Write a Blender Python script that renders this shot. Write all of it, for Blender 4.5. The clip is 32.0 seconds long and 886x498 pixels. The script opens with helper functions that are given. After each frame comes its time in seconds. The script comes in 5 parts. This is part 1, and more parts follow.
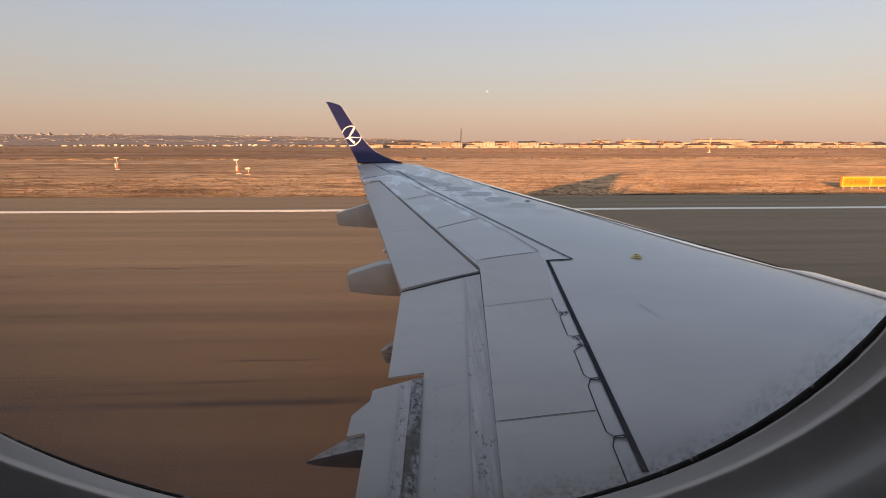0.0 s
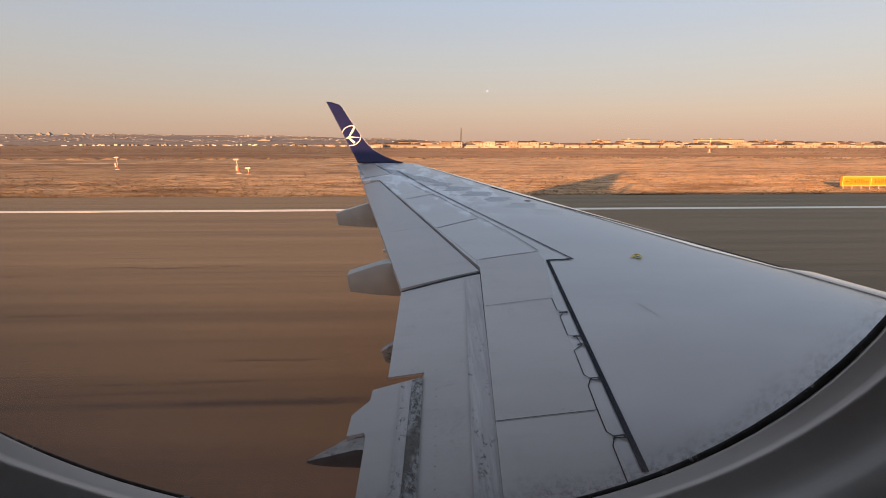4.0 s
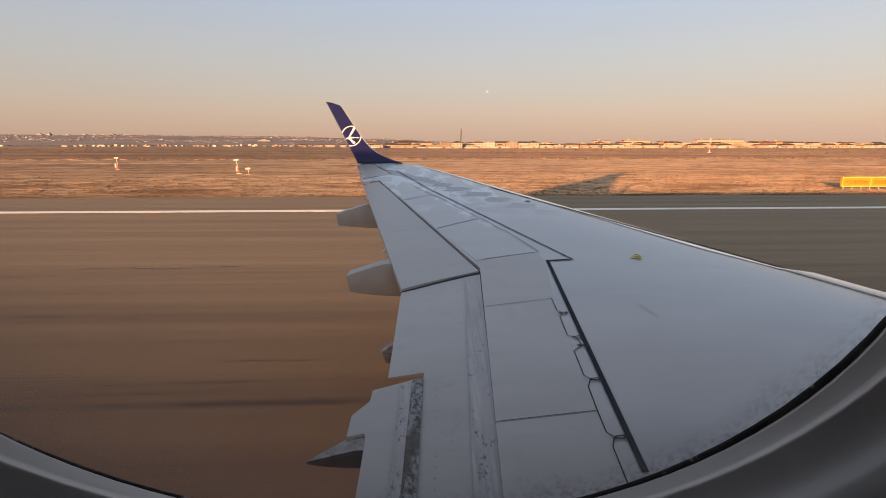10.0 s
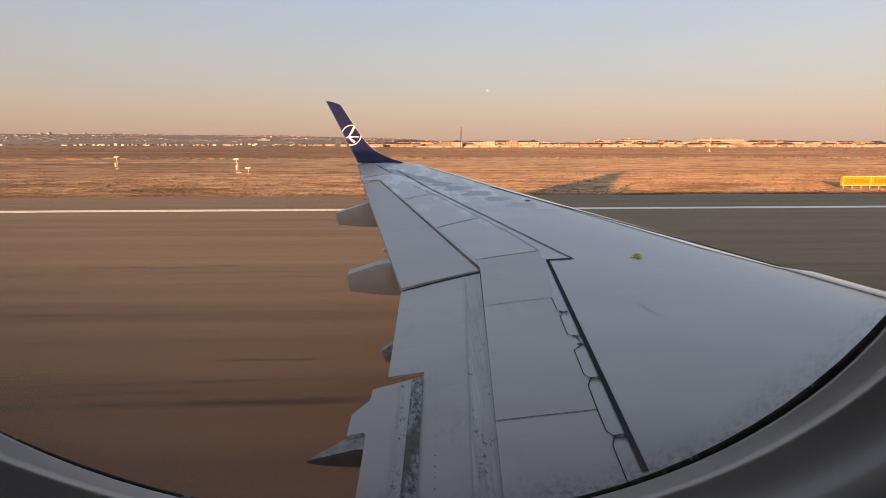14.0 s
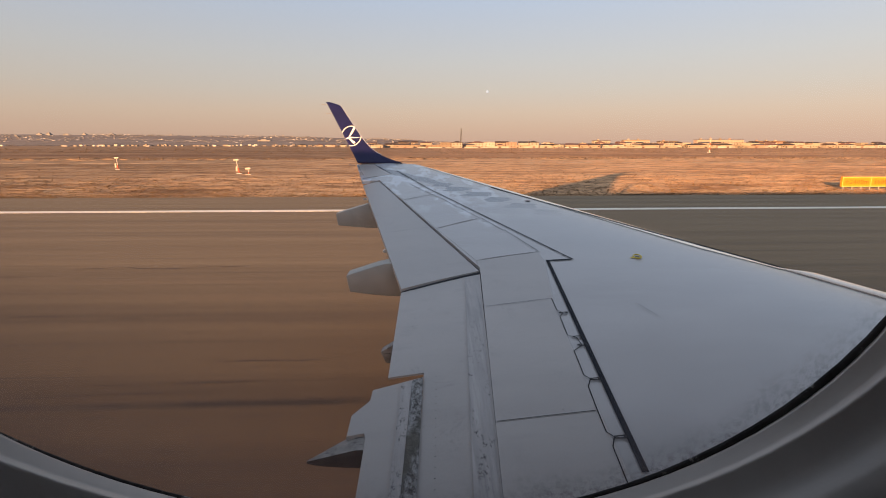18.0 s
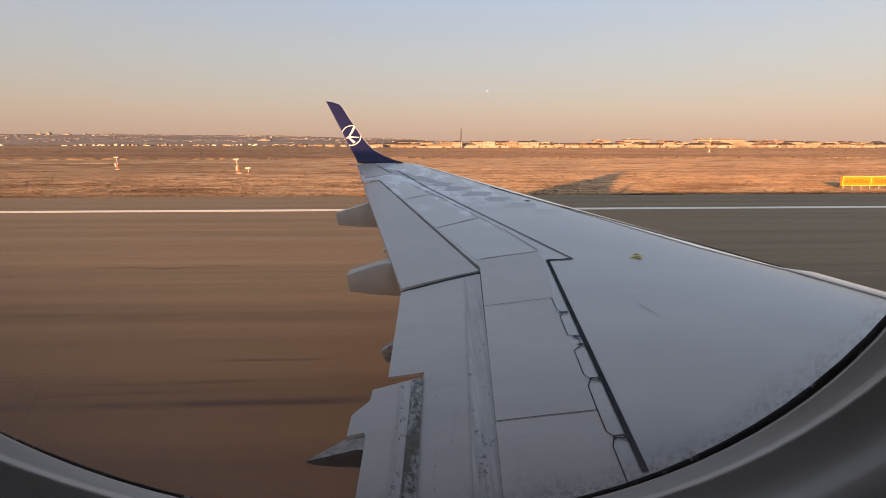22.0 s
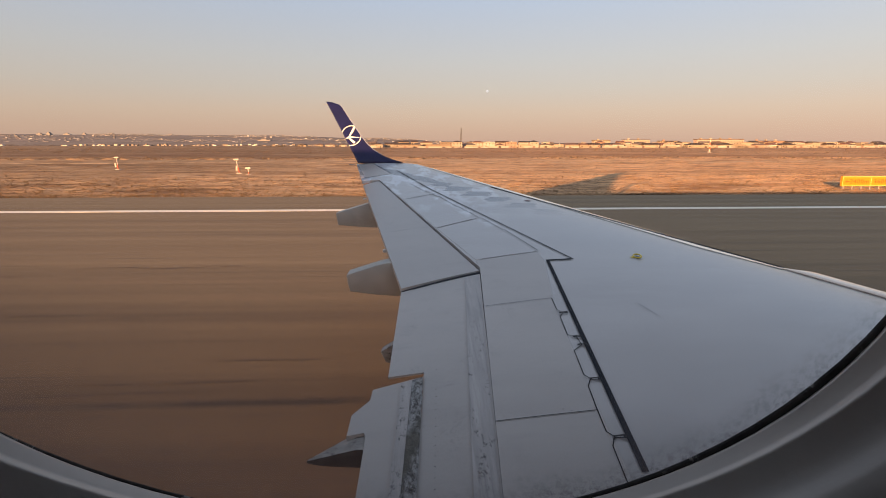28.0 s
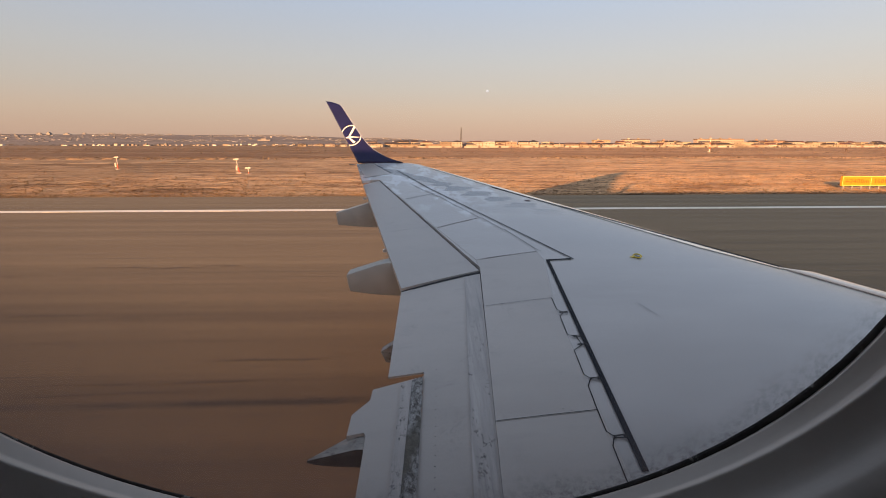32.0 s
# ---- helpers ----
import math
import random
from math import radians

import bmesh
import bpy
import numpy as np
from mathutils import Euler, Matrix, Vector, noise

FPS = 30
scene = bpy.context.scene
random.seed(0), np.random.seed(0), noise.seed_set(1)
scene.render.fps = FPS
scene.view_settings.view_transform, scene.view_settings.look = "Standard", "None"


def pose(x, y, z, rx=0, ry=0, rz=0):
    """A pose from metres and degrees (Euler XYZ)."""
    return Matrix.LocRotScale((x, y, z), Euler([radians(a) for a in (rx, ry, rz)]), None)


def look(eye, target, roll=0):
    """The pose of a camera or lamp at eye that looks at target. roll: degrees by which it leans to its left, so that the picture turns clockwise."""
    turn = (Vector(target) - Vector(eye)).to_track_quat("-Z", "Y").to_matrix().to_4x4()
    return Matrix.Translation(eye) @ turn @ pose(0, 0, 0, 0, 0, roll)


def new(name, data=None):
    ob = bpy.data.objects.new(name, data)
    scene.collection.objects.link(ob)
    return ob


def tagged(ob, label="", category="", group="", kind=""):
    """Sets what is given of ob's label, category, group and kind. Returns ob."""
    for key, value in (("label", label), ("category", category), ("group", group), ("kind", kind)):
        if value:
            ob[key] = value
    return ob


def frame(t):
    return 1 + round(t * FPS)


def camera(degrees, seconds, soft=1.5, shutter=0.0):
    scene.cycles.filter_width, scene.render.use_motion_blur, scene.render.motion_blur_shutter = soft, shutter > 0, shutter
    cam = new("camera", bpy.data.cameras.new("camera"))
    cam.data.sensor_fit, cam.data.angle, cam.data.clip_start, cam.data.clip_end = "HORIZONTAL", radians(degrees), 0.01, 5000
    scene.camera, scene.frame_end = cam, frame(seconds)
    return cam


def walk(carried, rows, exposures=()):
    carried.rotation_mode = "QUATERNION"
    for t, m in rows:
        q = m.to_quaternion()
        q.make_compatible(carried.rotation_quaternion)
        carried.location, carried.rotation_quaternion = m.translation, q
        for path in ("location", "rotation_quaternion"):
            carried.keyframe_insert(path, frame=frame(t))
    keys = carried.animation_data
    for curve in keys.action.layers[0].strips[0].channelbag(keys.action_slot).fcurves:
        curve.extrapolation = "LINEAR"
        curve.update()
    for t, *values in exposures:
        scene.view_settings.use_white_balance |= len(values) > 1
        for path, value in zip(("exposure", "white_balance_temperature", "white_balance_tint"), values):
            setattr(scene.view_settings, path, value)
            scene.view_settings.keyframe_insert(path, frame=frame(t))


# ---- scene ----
cam = camera(82.0, 32.0, soft=0.5)
EYE = (0.0, 0.0, 3.8)
TILT, TURN = -11.59, -1.9
# the cabin trembles a little on the runway: seconds, tilt in thousandths of a degree
SHAKE = [(0.0, 20), (1.0, -20), (2.0, -20), (3.0, 0), (5.5, -20), (6.0, 40), (7.0, 30), (8.0, -30), (9.0, 40), (10.0, 40), (11.0, 40), (12.0, 40), (13.0, 30), (14.0, -50), (16.5, -30),
         (17.0, 120), (17.5, -140), (18.0, 30), (19.0, 60), (20.0, -10), (21.0, -20), (22.0, -20), (23.0, 60), (23.5, 80), (24.0, -150), (24.5, -150), (25.0, -10), (25.5, -80),
         (27.5, -220), (28.0, -10), (28.5, -120), (29.0, -60), (30.0, -110), (31.0, -50), (32.0, -30)]
walk(cam, [(t, pose(*EYE, 90 + TILT + 0.001 * d, 0, TURN)) for t, d in SHAKE],
     exposures=[(0.0, 1.45), (32.0, 1.45)])

# ---- world and sun ----
SUN_UP, SUN_TURN = 6.16, 211.0
world = bpy.data.worlds.new("world")
scene.world = world
world.use_nodes = True
wn, wl = world.node_tree.nodes, world.node_tree.links
wn.clear()
sky = wn.new("ShaderNodeTexSky")
sky.sky_type = "NISHITA"
sky.sun_disc = False
sky.sun_elevation = radians(SUN_UP)
sky.sun_rotation = radians(SUN_TURN)
sky.altitude, sky.air_density, sky.dust_density, sky.ozone_density = 0, 1.0, 1.0, 3.0
# winter haze: warm towards the horizon, thinning out upwards, a little brighter opposite the sun
ways = wn.new("ShaderNodeTexCoord")
split = wn.new("ShaderNodeSeparateXYZ")
wl.new(ways.outputs["Generated"], split.inputs[0])
haze = wn.new("ShaderNodeValToRGB")
HAZE = ((0.0, (0.40, 0.257, 0.192)), (0.03, (0.437, 0.298, 0.218)), (0.06, (0.452, 0.338, 0.255)), (0.10, (0.425, 0.368, 0.312)), (0.15, (0.400, 0.384, 0.365)),
        (0.28, (0.315, 0.375, 0.475)), (0.6, (0.26, 0.295, 0.37)), (1.0, (0.215, 0.245, 0.31)))
while len(haze.color_ramp.elements) < len(HAZE):
    haze.color_ramp.elements.new(0.5)
for el, (at, c) in zip(haze.color_ramp.elements, HAZE):
    el.position, el.color = at, (*c, 1)
wl.new(split.outputs[2], haze.inputs[0])
turn_fac = wn.new("ShaderNodeMath")
turn_fac.operation = "MULTIPLY_ADD"
turn_fac.inputs[1].default_value, turn_fac.inputs[2].default_value = 0.16, 1.03
wl.new(split.outputs[0], turn_fac.inputs[0])
hazy = wn.new("ShaderNodeVectorMath")
hazy.operation = "SCALE"
wl.new(haze.outputs[0], hazy.inputs[0])
wl.new(turn_fac.outputs[0], hazy.inputs["Scale"])
dim = wn.new("ShaderNodeVectorMath")
dim.operation = "SCALE"
dim.inputs["Scale"].default_value = 0.10
wl.new(sky.outputs[0], dim.inputs[0])
blend = wn.new("ShaderNodeMix")
blend.data_type = "RGBA"
blend.inputs[0].default_value = 0.92
wl.new(dim.outputs[0], blend.inputs[6])
wl.new(hazy.outputs[0], blend.inputs[7])
bg = wn.new("ShaderNodeBackground")
bg.inputs["Strength"].default_value = 0.57
wout = wn.new("ShaderNodeOutputWorld")
wl.new(blend.outputs[2], bg.inputs[0])
wl.new(bg.outputs[0], wout.inputs[0])

sun = new("sun", bpy.data.lights.new("sun", "SUN"))
sun.data.energy, sun.data.angle, sun.data.color = 5.0, radians(0.6), (1.0, 0.52, 0.22)
a, e = radians(SUN_TURN), radians(SUN_UP)
sun_at = Vector((math.sin(a) * math.cos(e), math.cos(a) * math.cos(e), math.sin(e)))
sun.matrix_world = look((0, 0, 0), -sun_at)
sun.location = (-60, -80, 60)


# ---- materials ----
class Mat:
    """Builds a node material step by step."""

    def __init__(self, name, rough=0.6, metal=0.0, spec=0.5):
        self.m = bpy.data.materials.new(name)
        self.m.use_nodes = True
        self.n, self.l = self.m.node_tree.nodes, self.m.node_tree.links
        self.b = self.n["Principled BSDF"]
        self.b.inputs["Roughness"].default_value = rough
        self.b.inputs["Metallic"].default_value = metal
        self.b.inputs["Specular IOR Level"].default_value = spec
        self.co = None

    def coords(self, which="Object", scale=(1, 1, 1)):
        tc, mp = self.n.new("ShaderNodeTexCoord"), self.n.new("ShaderNodeMapping")
        mp.inputs["Scale"].default_value = scale
        self.l.new(tc.outputs[which], mp.inputs[0])
        return mp.outputs[0]

    def noise(self, scale, detail=4.0, co=None, rough=0.6):
        t = self.n.new("ShaderNodeTexNoise")
        t.inputs["Scale"].default_value, t.inputs["Detail"].default_value = scale, detail
        t.inputs["Roughness"].default_value = rough
        self.l.new(co or self.coords(), t.inputs["Vector"])
        return t.outputs["Fac"]

    def ramp(self, fac, stops):
        r = self.n.new("ShaderNodeValToRGB")
        while len(r.color_ramp.elements) < len(stops):
            r.color_ramp.elements.new(0.5)
        for el, (at, c) in zip(r.color_ramp.elements, stops):
            el.position, el.color = at, (*c, 1) if len(c) == 3 else (c[0], c[0], c[0], 1)
        self.l.new(fac, r.inputs[0])
        return r.outputs[0]

    def mix(self, fac, one, two, how="MIX"):
        x = self.n.new("ShaderNodeMix")
        x.data_type, x.blend_type = "RGBA", how
        for slot, v in ((0, fac), (6, one), (7, two)):
            if isinstance(v, (int, float)):
                x.inputs[slot].default_value = v
            elif isinstance(v, tuple):
                x.inputs[slot].default_value = (*v, 1)
            else:
                self.l.new(v, x.inputs[slot])
        return x.outputs[2]

    def calc(self, how, one, two):
        x = self.n.new("ShaderNodeMath")
        x.operation = how
        x.inputs[2].default_value = 0.5
        for slot, v in ((0, one), (1, two)):
            if isinstance(v, (int, float)):
                x.inputs[slot].default_value = v
            else:
                self.l.new(v, x.inputs[slot])
        return x.outputs[0]

    def colour(self, out):
        if isinstance(out, tuple):
            self.b.inputs["Base Color"].default_value = (*out, 1)
        else:
            self.l.new(out, self.b.inputs["Base Color"])
        return self

    def bump(self, fac, strength=0.3, dist=0.01):
        x = self.n.new("ShaderNodeBump")
        x.inputs["Strength"].default_value, x.inputs["Distance"].default_value = strength, dist
        self.l.new(fac, x.inputs["Height"])
        self.l.new(x.outputs[0], self.b.inputs["Normal"])
        return self

    def gloss(self, out):
        self.l.new(out, self.b.inputs["Roughness"])
        return self

    def island(self):
        return self.n.new("ShaderNodeNewGeometry").outputs["Random Per Island"]

    def each(self):
        return self.n.new("ShaderNodeObjectInfo").outputs["Random"]

    def axis(self, which):
        s = self.n.new("ShaderNodeSeparateXYZ")
        self.l.new(self.coords(), s.inputs[0])
        return s.outputs[which]


def wing_paint():
    m = Mat("wing_paint", 0.32, 0.0, 0.5)
    stains = m.noise(1.1, 6, m.coords(scale=(0.5, 1.6, 1)))
    fine = m.noise(60, 3)
    streak = m.noise(4, 6, m.coords(scale=(0.30, 2.4, 1)), 0.7)
    smudge = m.noise(2.6, 7, m.coords(scale=(1.0, 1.3, 1)), 0.75)
    speck = m.noise(34, 3, None, 0.4)
    base = m.ramp(stains, [(0.3, (0.422, 0.392, 0.365)), (0.7, (0.505, 0.47, 0.437))])
    base = m.mix(m.ramp(m.each(), [(0.0, (0.0,)), (1.0, (0.10,))]), base, (0.33, 0.32, 0.31))
    base = m.mix(m.ramp(streak, [(0.56, (0,)), (0.8, (0.35,))]), base, (0.28, 0.27, 0.265))
    base = m.mix(m.ramp(smudge, [(0.60, (0,)), (0.76, (0.45,))]), base, (0.22, 0.215, 0.21))
    base = m.mix(m.ramp(smudge, [(0.24, (0.35,)), (0.38, (0.0,))]), base, (0.54, 0.53, 0.52))
    base = m.mix(m.ramp(speck, [(0.76, (0,)), (0.80, (0.6,))]), base, (0.10, 0.10, 0.10))
    base = m.mix(m.ramp(fine, [(0.35, (0.0,)), (0.75, (0.10,))]), base, (0.25, 0.25, 0.25))
    wipe = m.noise(1.6, 7, m.coords(scale=(0.7, 2.6, 1)), 0.8)
    base = m.mix(m.ramp(wipe, [(0.60, (0,)), (0.68, (0.4,)), (0.80, (0.1,))]), base, (0.19, 0.185, 0.185))
    soil = m.calc("MULTIPLY", m.ramp(m.noise(55, 5, m.coords(scale=(1, 0.7, 1)), 0.75), [(0.50, (0,)), (0.60, (0.8,))]), m.ramp(m.noise(3.1, 3, m.coords(scale=(1.3, 0.8, 1))), [(0.56, (0,)), (0.68, (1,))]))
    base = m.mix(m.calc("MULTIPLY", soil, 0.4), base, (0.15, 0.145, 0.14))
    m.colour(base)
    m.gloss(m.ramp(stains, [(0.3, (0.26,)), (0.75, (0.42,))]))
    return m.m


def frosted_paint():
    """Wing paint with frost and thawed patches towards the tip."""
    m = Mat("frosted_paint", 0.3, 0.0, 0.95)
    stains = m.noise(1.0, 6, m.coords(scale=(0.5, 1.6, 1)))
    base = m.ramp(stains, [(0.3, (0.415, 0.395, 0.375)), (0.7, (0.48, 0.455, 0.435))])
    at = m.n.new("ShaderNodeSeparateXYZ")
    m.l.new(m.coords(), at.inputs[0])
    wob = m.calc("MULTIPLY", m.calc("SUBTRACT", m.noise(3.0, 7, None, 0.66), 0.5), 0.42)
    across = m.calc("ADD", m.calc("ADD", m.calc("MULTIPLY", at.outputs[0], 0.812), m.calc("MULTIPLY", at.outputs[1], 0.584)), -5.67)
    along = m.calc("SUBTRACT", m.calc("MULTIPLY", at.outputs[0], 0.584), m.calc("MULTIPLY", at.outputs[1], 0.812))
    off = m.calc("MULTIPLY", m.calc("ABSOLUTE", m.calc("ADD", across, wob), 0), 3.0)
    beat = m.calc("MULTIPLY", m.calc("SINE", m.calc("MULTIPLY", m.calc("ADD", along, wob), 12.5), 0), -0.42)
    tipward = m.ramp(m.calc("MULTIPLY", at.outputs[1], 0.1), [(0.70, (0,)), (0.82, (1,))])
    joined = m.ramp(m.calc("MULTIPLY", at.outputs[1], 0.1), [(0.88, (0,)), (0.97, (1,))])
    oval_patch = m.calc("ADD", off, m.calc("MULTIPLY", beat, m.calc("SUBTRACT", 1.0, joined)))
    wet = m.calc("MULTIPLY", m.ramp(oval_patch, [(0.30, (1,)), (0.55, (0,))]), tipward)
    frosty = m.calc("MULTIPLY", m.ramp(m.noise(1.7, 5, m.coords(scale=(1.5, 0.6, 1)), 0.6), [(0.53, (0,)), (0.58, (1,))]), m.ramp(m.calc("MULTIPLY", at.outputs[1], 0.1), [(0.68, (0,)), (0.92, (1,))]))
    base = m.mix(m.calc("MULTIPLY", frosty, 0.8), base, (0.70, 0.72, 0.76))
    # rime left along the walkway line
    beside = m.calc("ADD", m.calc("ADD", m.calc("MULTIPLY", at.outputs[0], 0.934), m.calc("MULTIPLY", at.outputs[1], 0.358)), -3.31)
    rime = m.calc("MULTIPLY", m.ramp(m.calc("ABSOLUTE", m.calc("ADD", beside, m.calc("ADD", m.calc("MULTIPLY", wob, 0.7), 0.16)), 0), [(0.04, (1,)), (0.13, (0,))]), m.ramp(m.noise(5.0, 5, m.coords(scale=(1.2, 0.5, 1)), 0.7), [(0.47, (0,)), (0.53, (1,))]))
    rime = m.calc("MULTIPLY", rime, m.ramp(m.calc("MULTIPLY", at.outputs[1], 0.1), [(0.60, (0,)), (0.72, (1,))]))
    base = m.mix(m.calc("MULTIPLY", rime, 0.75), base, (0.74, 0.76, 0.80))
    base = m.mix(m.calc("MULTIPLY", wet, 0.95), base, (0.12, 0.13, 0.15))
    grains = m.noise(160, 2)
    m.colour(m.mix(m.ramp(grains, [(0.45, (0.0,)), (0.8, (0.10,))]), base, (0.3, 0.3, 0.32)))
    m.gloss(m.ramp(stains, [(0.3, (0.17,)), (0.75, (0.28,))]))
    return m.m


def dirty_seal():
    """Rubbed paint: long fine scuffs, and black speckled grime where the strip is walked on."""
    m = Mat("dirty_seal", 0.55)
    scuff = m.noise(9, 6, m.coords(scale=(3.6, 0.10, 1)), 0.65)
    wash = m.noise(3, 5, m.coords(scale=(1.5, 0.7, 1)))
    spots = m.noise(42, 5, m.coords(scale=(1.0, 0.5, 1)), 0.75)
    where = m.noise(5.0, 3, m.coords(scale=(1.6, 0.55, 1)), 0.6)
    c = m.ramp(scuff, [(0.30, (0.29, 0.28, 0.275)), (0.46, (0.405, 0.385, 0.37)), (0.60, (0.455, 0.43, 0.41)), (0.72, (0.53, 0.51, 0.49))])
    c = m.mix(m.ramp(wash, [(0.50, (0.0,)), (0.72, (0.55,))]), c, (0.30, 0.285, 0.275))
    along = m.calc("MULTIPLY", m.axis(1), 0.1)
    worn = m.ramp(along, [(0.20, (0.45,)), (0.24, (0.85,)), (0.30, (1.0,)), (0.345, (0.55,)), (0.42, (0.12,))])
    dirt = m.calc("MULTIPLY", m.calc("MULTIPLY", m.ramp(spots, [(0.39, (1.0,)), (0.46, (0,))]), m.ramp(where, [(0.46, (0.0,)), (0.56, (1,))])), worn)
    m.colour(m.mix(dirt, c, (0.045, 0.043, 0.045)))
    m.bump(spots, 0.25, 0.003)
    return m.m


def grimy_slot():
    """Greasy slot: blistered grey paint, black along one edge, olive oil in the middle."""
    m = Mat("grimy_slot", 0.6)
    g = m.noise(26, 8, m.coords(scale=(1.3, 0.75, 1)), 0.80)
    where = m.noise(3.4, 4, m.coords(scale=(2.0, 0.9, 1)), 0.6)
    peel = m.ramp(g, [(0.38, (0.015, 0.015, 0.014)), (0.45, (0.085, 0.082, 0.076)), (0.50, (0.23, 0.228, 0.22)), (0.58, (0.38, 0.38, 0.375)), (0.70, (0.52, 0.52, 0.51))])
    oily = m.ramp(g, [(0.3, (0.030, 0.029, 0.019)), (0.75, (0.11, 0.10, 0.070))])
    m.colour(m.mix(m.ramp(where, [(0.55, (0.0,)), (0.66, (0.9,))]), peel, oily))
    m.bump(g, 0.9, 0.012)
    return m.m


def frayed_rubber():
    """Black rubber with pale chafed patches."""
    m = Mat("window_seal_rubber", 0.7)
    chafe = m.noise(150, 5, None, 0.7)
    c = m.ramp(m.noise(90, 5), [(0.3, (0.025, 0.022, 0.021)), (0.7, (0.075, 0.068, 0.064))])
    m.colour(m.mix(m.ramp(chafe, [(0.57, (0.0,)), (0.64, (0.8,))]), c, (0.42, 0.40, 0.37)))
    m.bump(chafe, 0.5, 0.002)
    return m.m


def worn_paint():
    """Grey paint with rough black scabs of dirt."""
    m = Mat("worn_fairing", 0.7)
    base = m.ramp(m.noise(14, 5), [(0.3, (0.20, 0.185, 0.17)), (0.7, (0.36, 0.34, 0.315))])
    scab = m.noise(38, 5, m.coords(scale=(0.6, 1.3, 1)), 0.7)
    m.colour(m.mix(m.ramp(scab, [(0.36, (0.85,)), (0.45, (0.0,))]), base, (0.06, 0.055, 0.05)))
    m.bump(scab, 0.4, 0.006)
    return m.m


def plain(name, colour, rough=0.6, metal=0.0, vary=0.12, scale=6.0, bump=0.0, spec=0.5):
    m = Mat(name, rough, metal, spec)
    n = m.noise(scale, 5)
    dark = tuple(c * (1 - vary) for c in colour)
    light = tuple(min(1, c * (1 + vary)) for c in colour)
    m.colour(m.ramp(n, [(0.3, dark), (0.7, light)]))
    if bump:
        m.bump(m.noise(scale * 8, 4), bump, 0.01)
    return m.m


def asphalt(name, warm=1.0):
    m = Mat(name, 0.78, 0.0, 0.38)
    lanes = m.noise(1.0, 6, m.coords(scale=(0.010, 0.75, 1)), 0.65)
    thin = m.noise(1.0, 5, m.coords(scale=(0.06, 4.5, 1)), 0.7)
    short = m.noise(1.0, 6, m.coords(scale=(0.55, 5.0, 1)), 0.72)
    grit = m.noise(30, 3, m.coords(scale=(0.25, 1, 1)), 0.7)
    blot = m.noise(0.16, 5, m.coords(scale=(0.3, 1.4, 1)))
    c = m.ramp(lanes, [(0.30, (0.188 * warm, 0.127, 0.065)), (0.48, (0.262 * warm, 0.178, 0.089)), (0.7, (0.326 * warm, 0.225, 0.116))])
    c = m.mix(m.ramp(thin, [(0.32, (0.6,)), (0.46, (0.0,))]), c, (0.105, 0.075, 0.052))
    c = m.mix(m.ramp(short, [(0.27, (0.75,)), (0.39, (0.0,))]), c, (0.09, 0.064, 0.046))
    c = m.mix(m.ramp(blot, [(0.55, (0.0,)), (0.8, (0.4,))]), c, (0.35, 0.26, 0.155))
    c = m.mix(m.ramp(grit, [(0.3, (0.30,)), (0.55, (0.0,))]), c, (0.10, 0.075, 0.06))
    pebbly = m.noise(7, 6, m.coords(scale=(0.35, 1, 1)), 0.8)
    c = m.mix(m.ramp(pebbly, [(0.36, (0.45,)), (0.48, (0.0,)), (0.52, (0.0,)), (0.66, (0.3,))]), c, (0.115, 0.08, 0.058))
    # darker along the runway's middle: tyre rubber plus painted-in dimming of the lower view
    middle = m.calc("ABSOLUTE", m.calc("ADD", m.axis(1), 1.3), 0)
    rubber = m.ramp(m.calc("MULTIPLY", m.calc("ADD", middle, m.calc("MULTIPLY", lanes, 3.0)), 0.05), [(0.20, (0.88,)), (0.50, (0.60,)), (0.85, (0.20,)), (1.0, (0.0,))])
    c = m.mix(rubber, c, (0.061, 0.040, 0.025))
    # worn joint between two paving lanes, sealed with bitumen
    lane = m.calc("ADD", m.calc("ADD", m.axis(1), m.calc("MULTIPLY", m.axis(0), -0.014)), m.calc("MULTIPLY", m.calc("SUBTRACT", pebbly, 0.5), 0.22))
    joint = m.ramp(m.calc("ABSOLUTE", m.calc("SUBTRACT", lane, 7.15), 0), [(0.0, (0.78,)), (0.04, (0.82,)), (0.08, (0.5,)), (0.16, (0.0,))])
    c = m.mix(m.calc("MULTIPLY", joint, m.ramp(m.noise(0.5, 3, m.coords(scale=(1, 0.2, 1))), [(0.36, (0.35,)), (0.55, (1.0,))])), c, (0.040, 0.029, 0.024))
    m.colour(c)
    m.bump(grit, 0.2, 0.008)
    return m.m


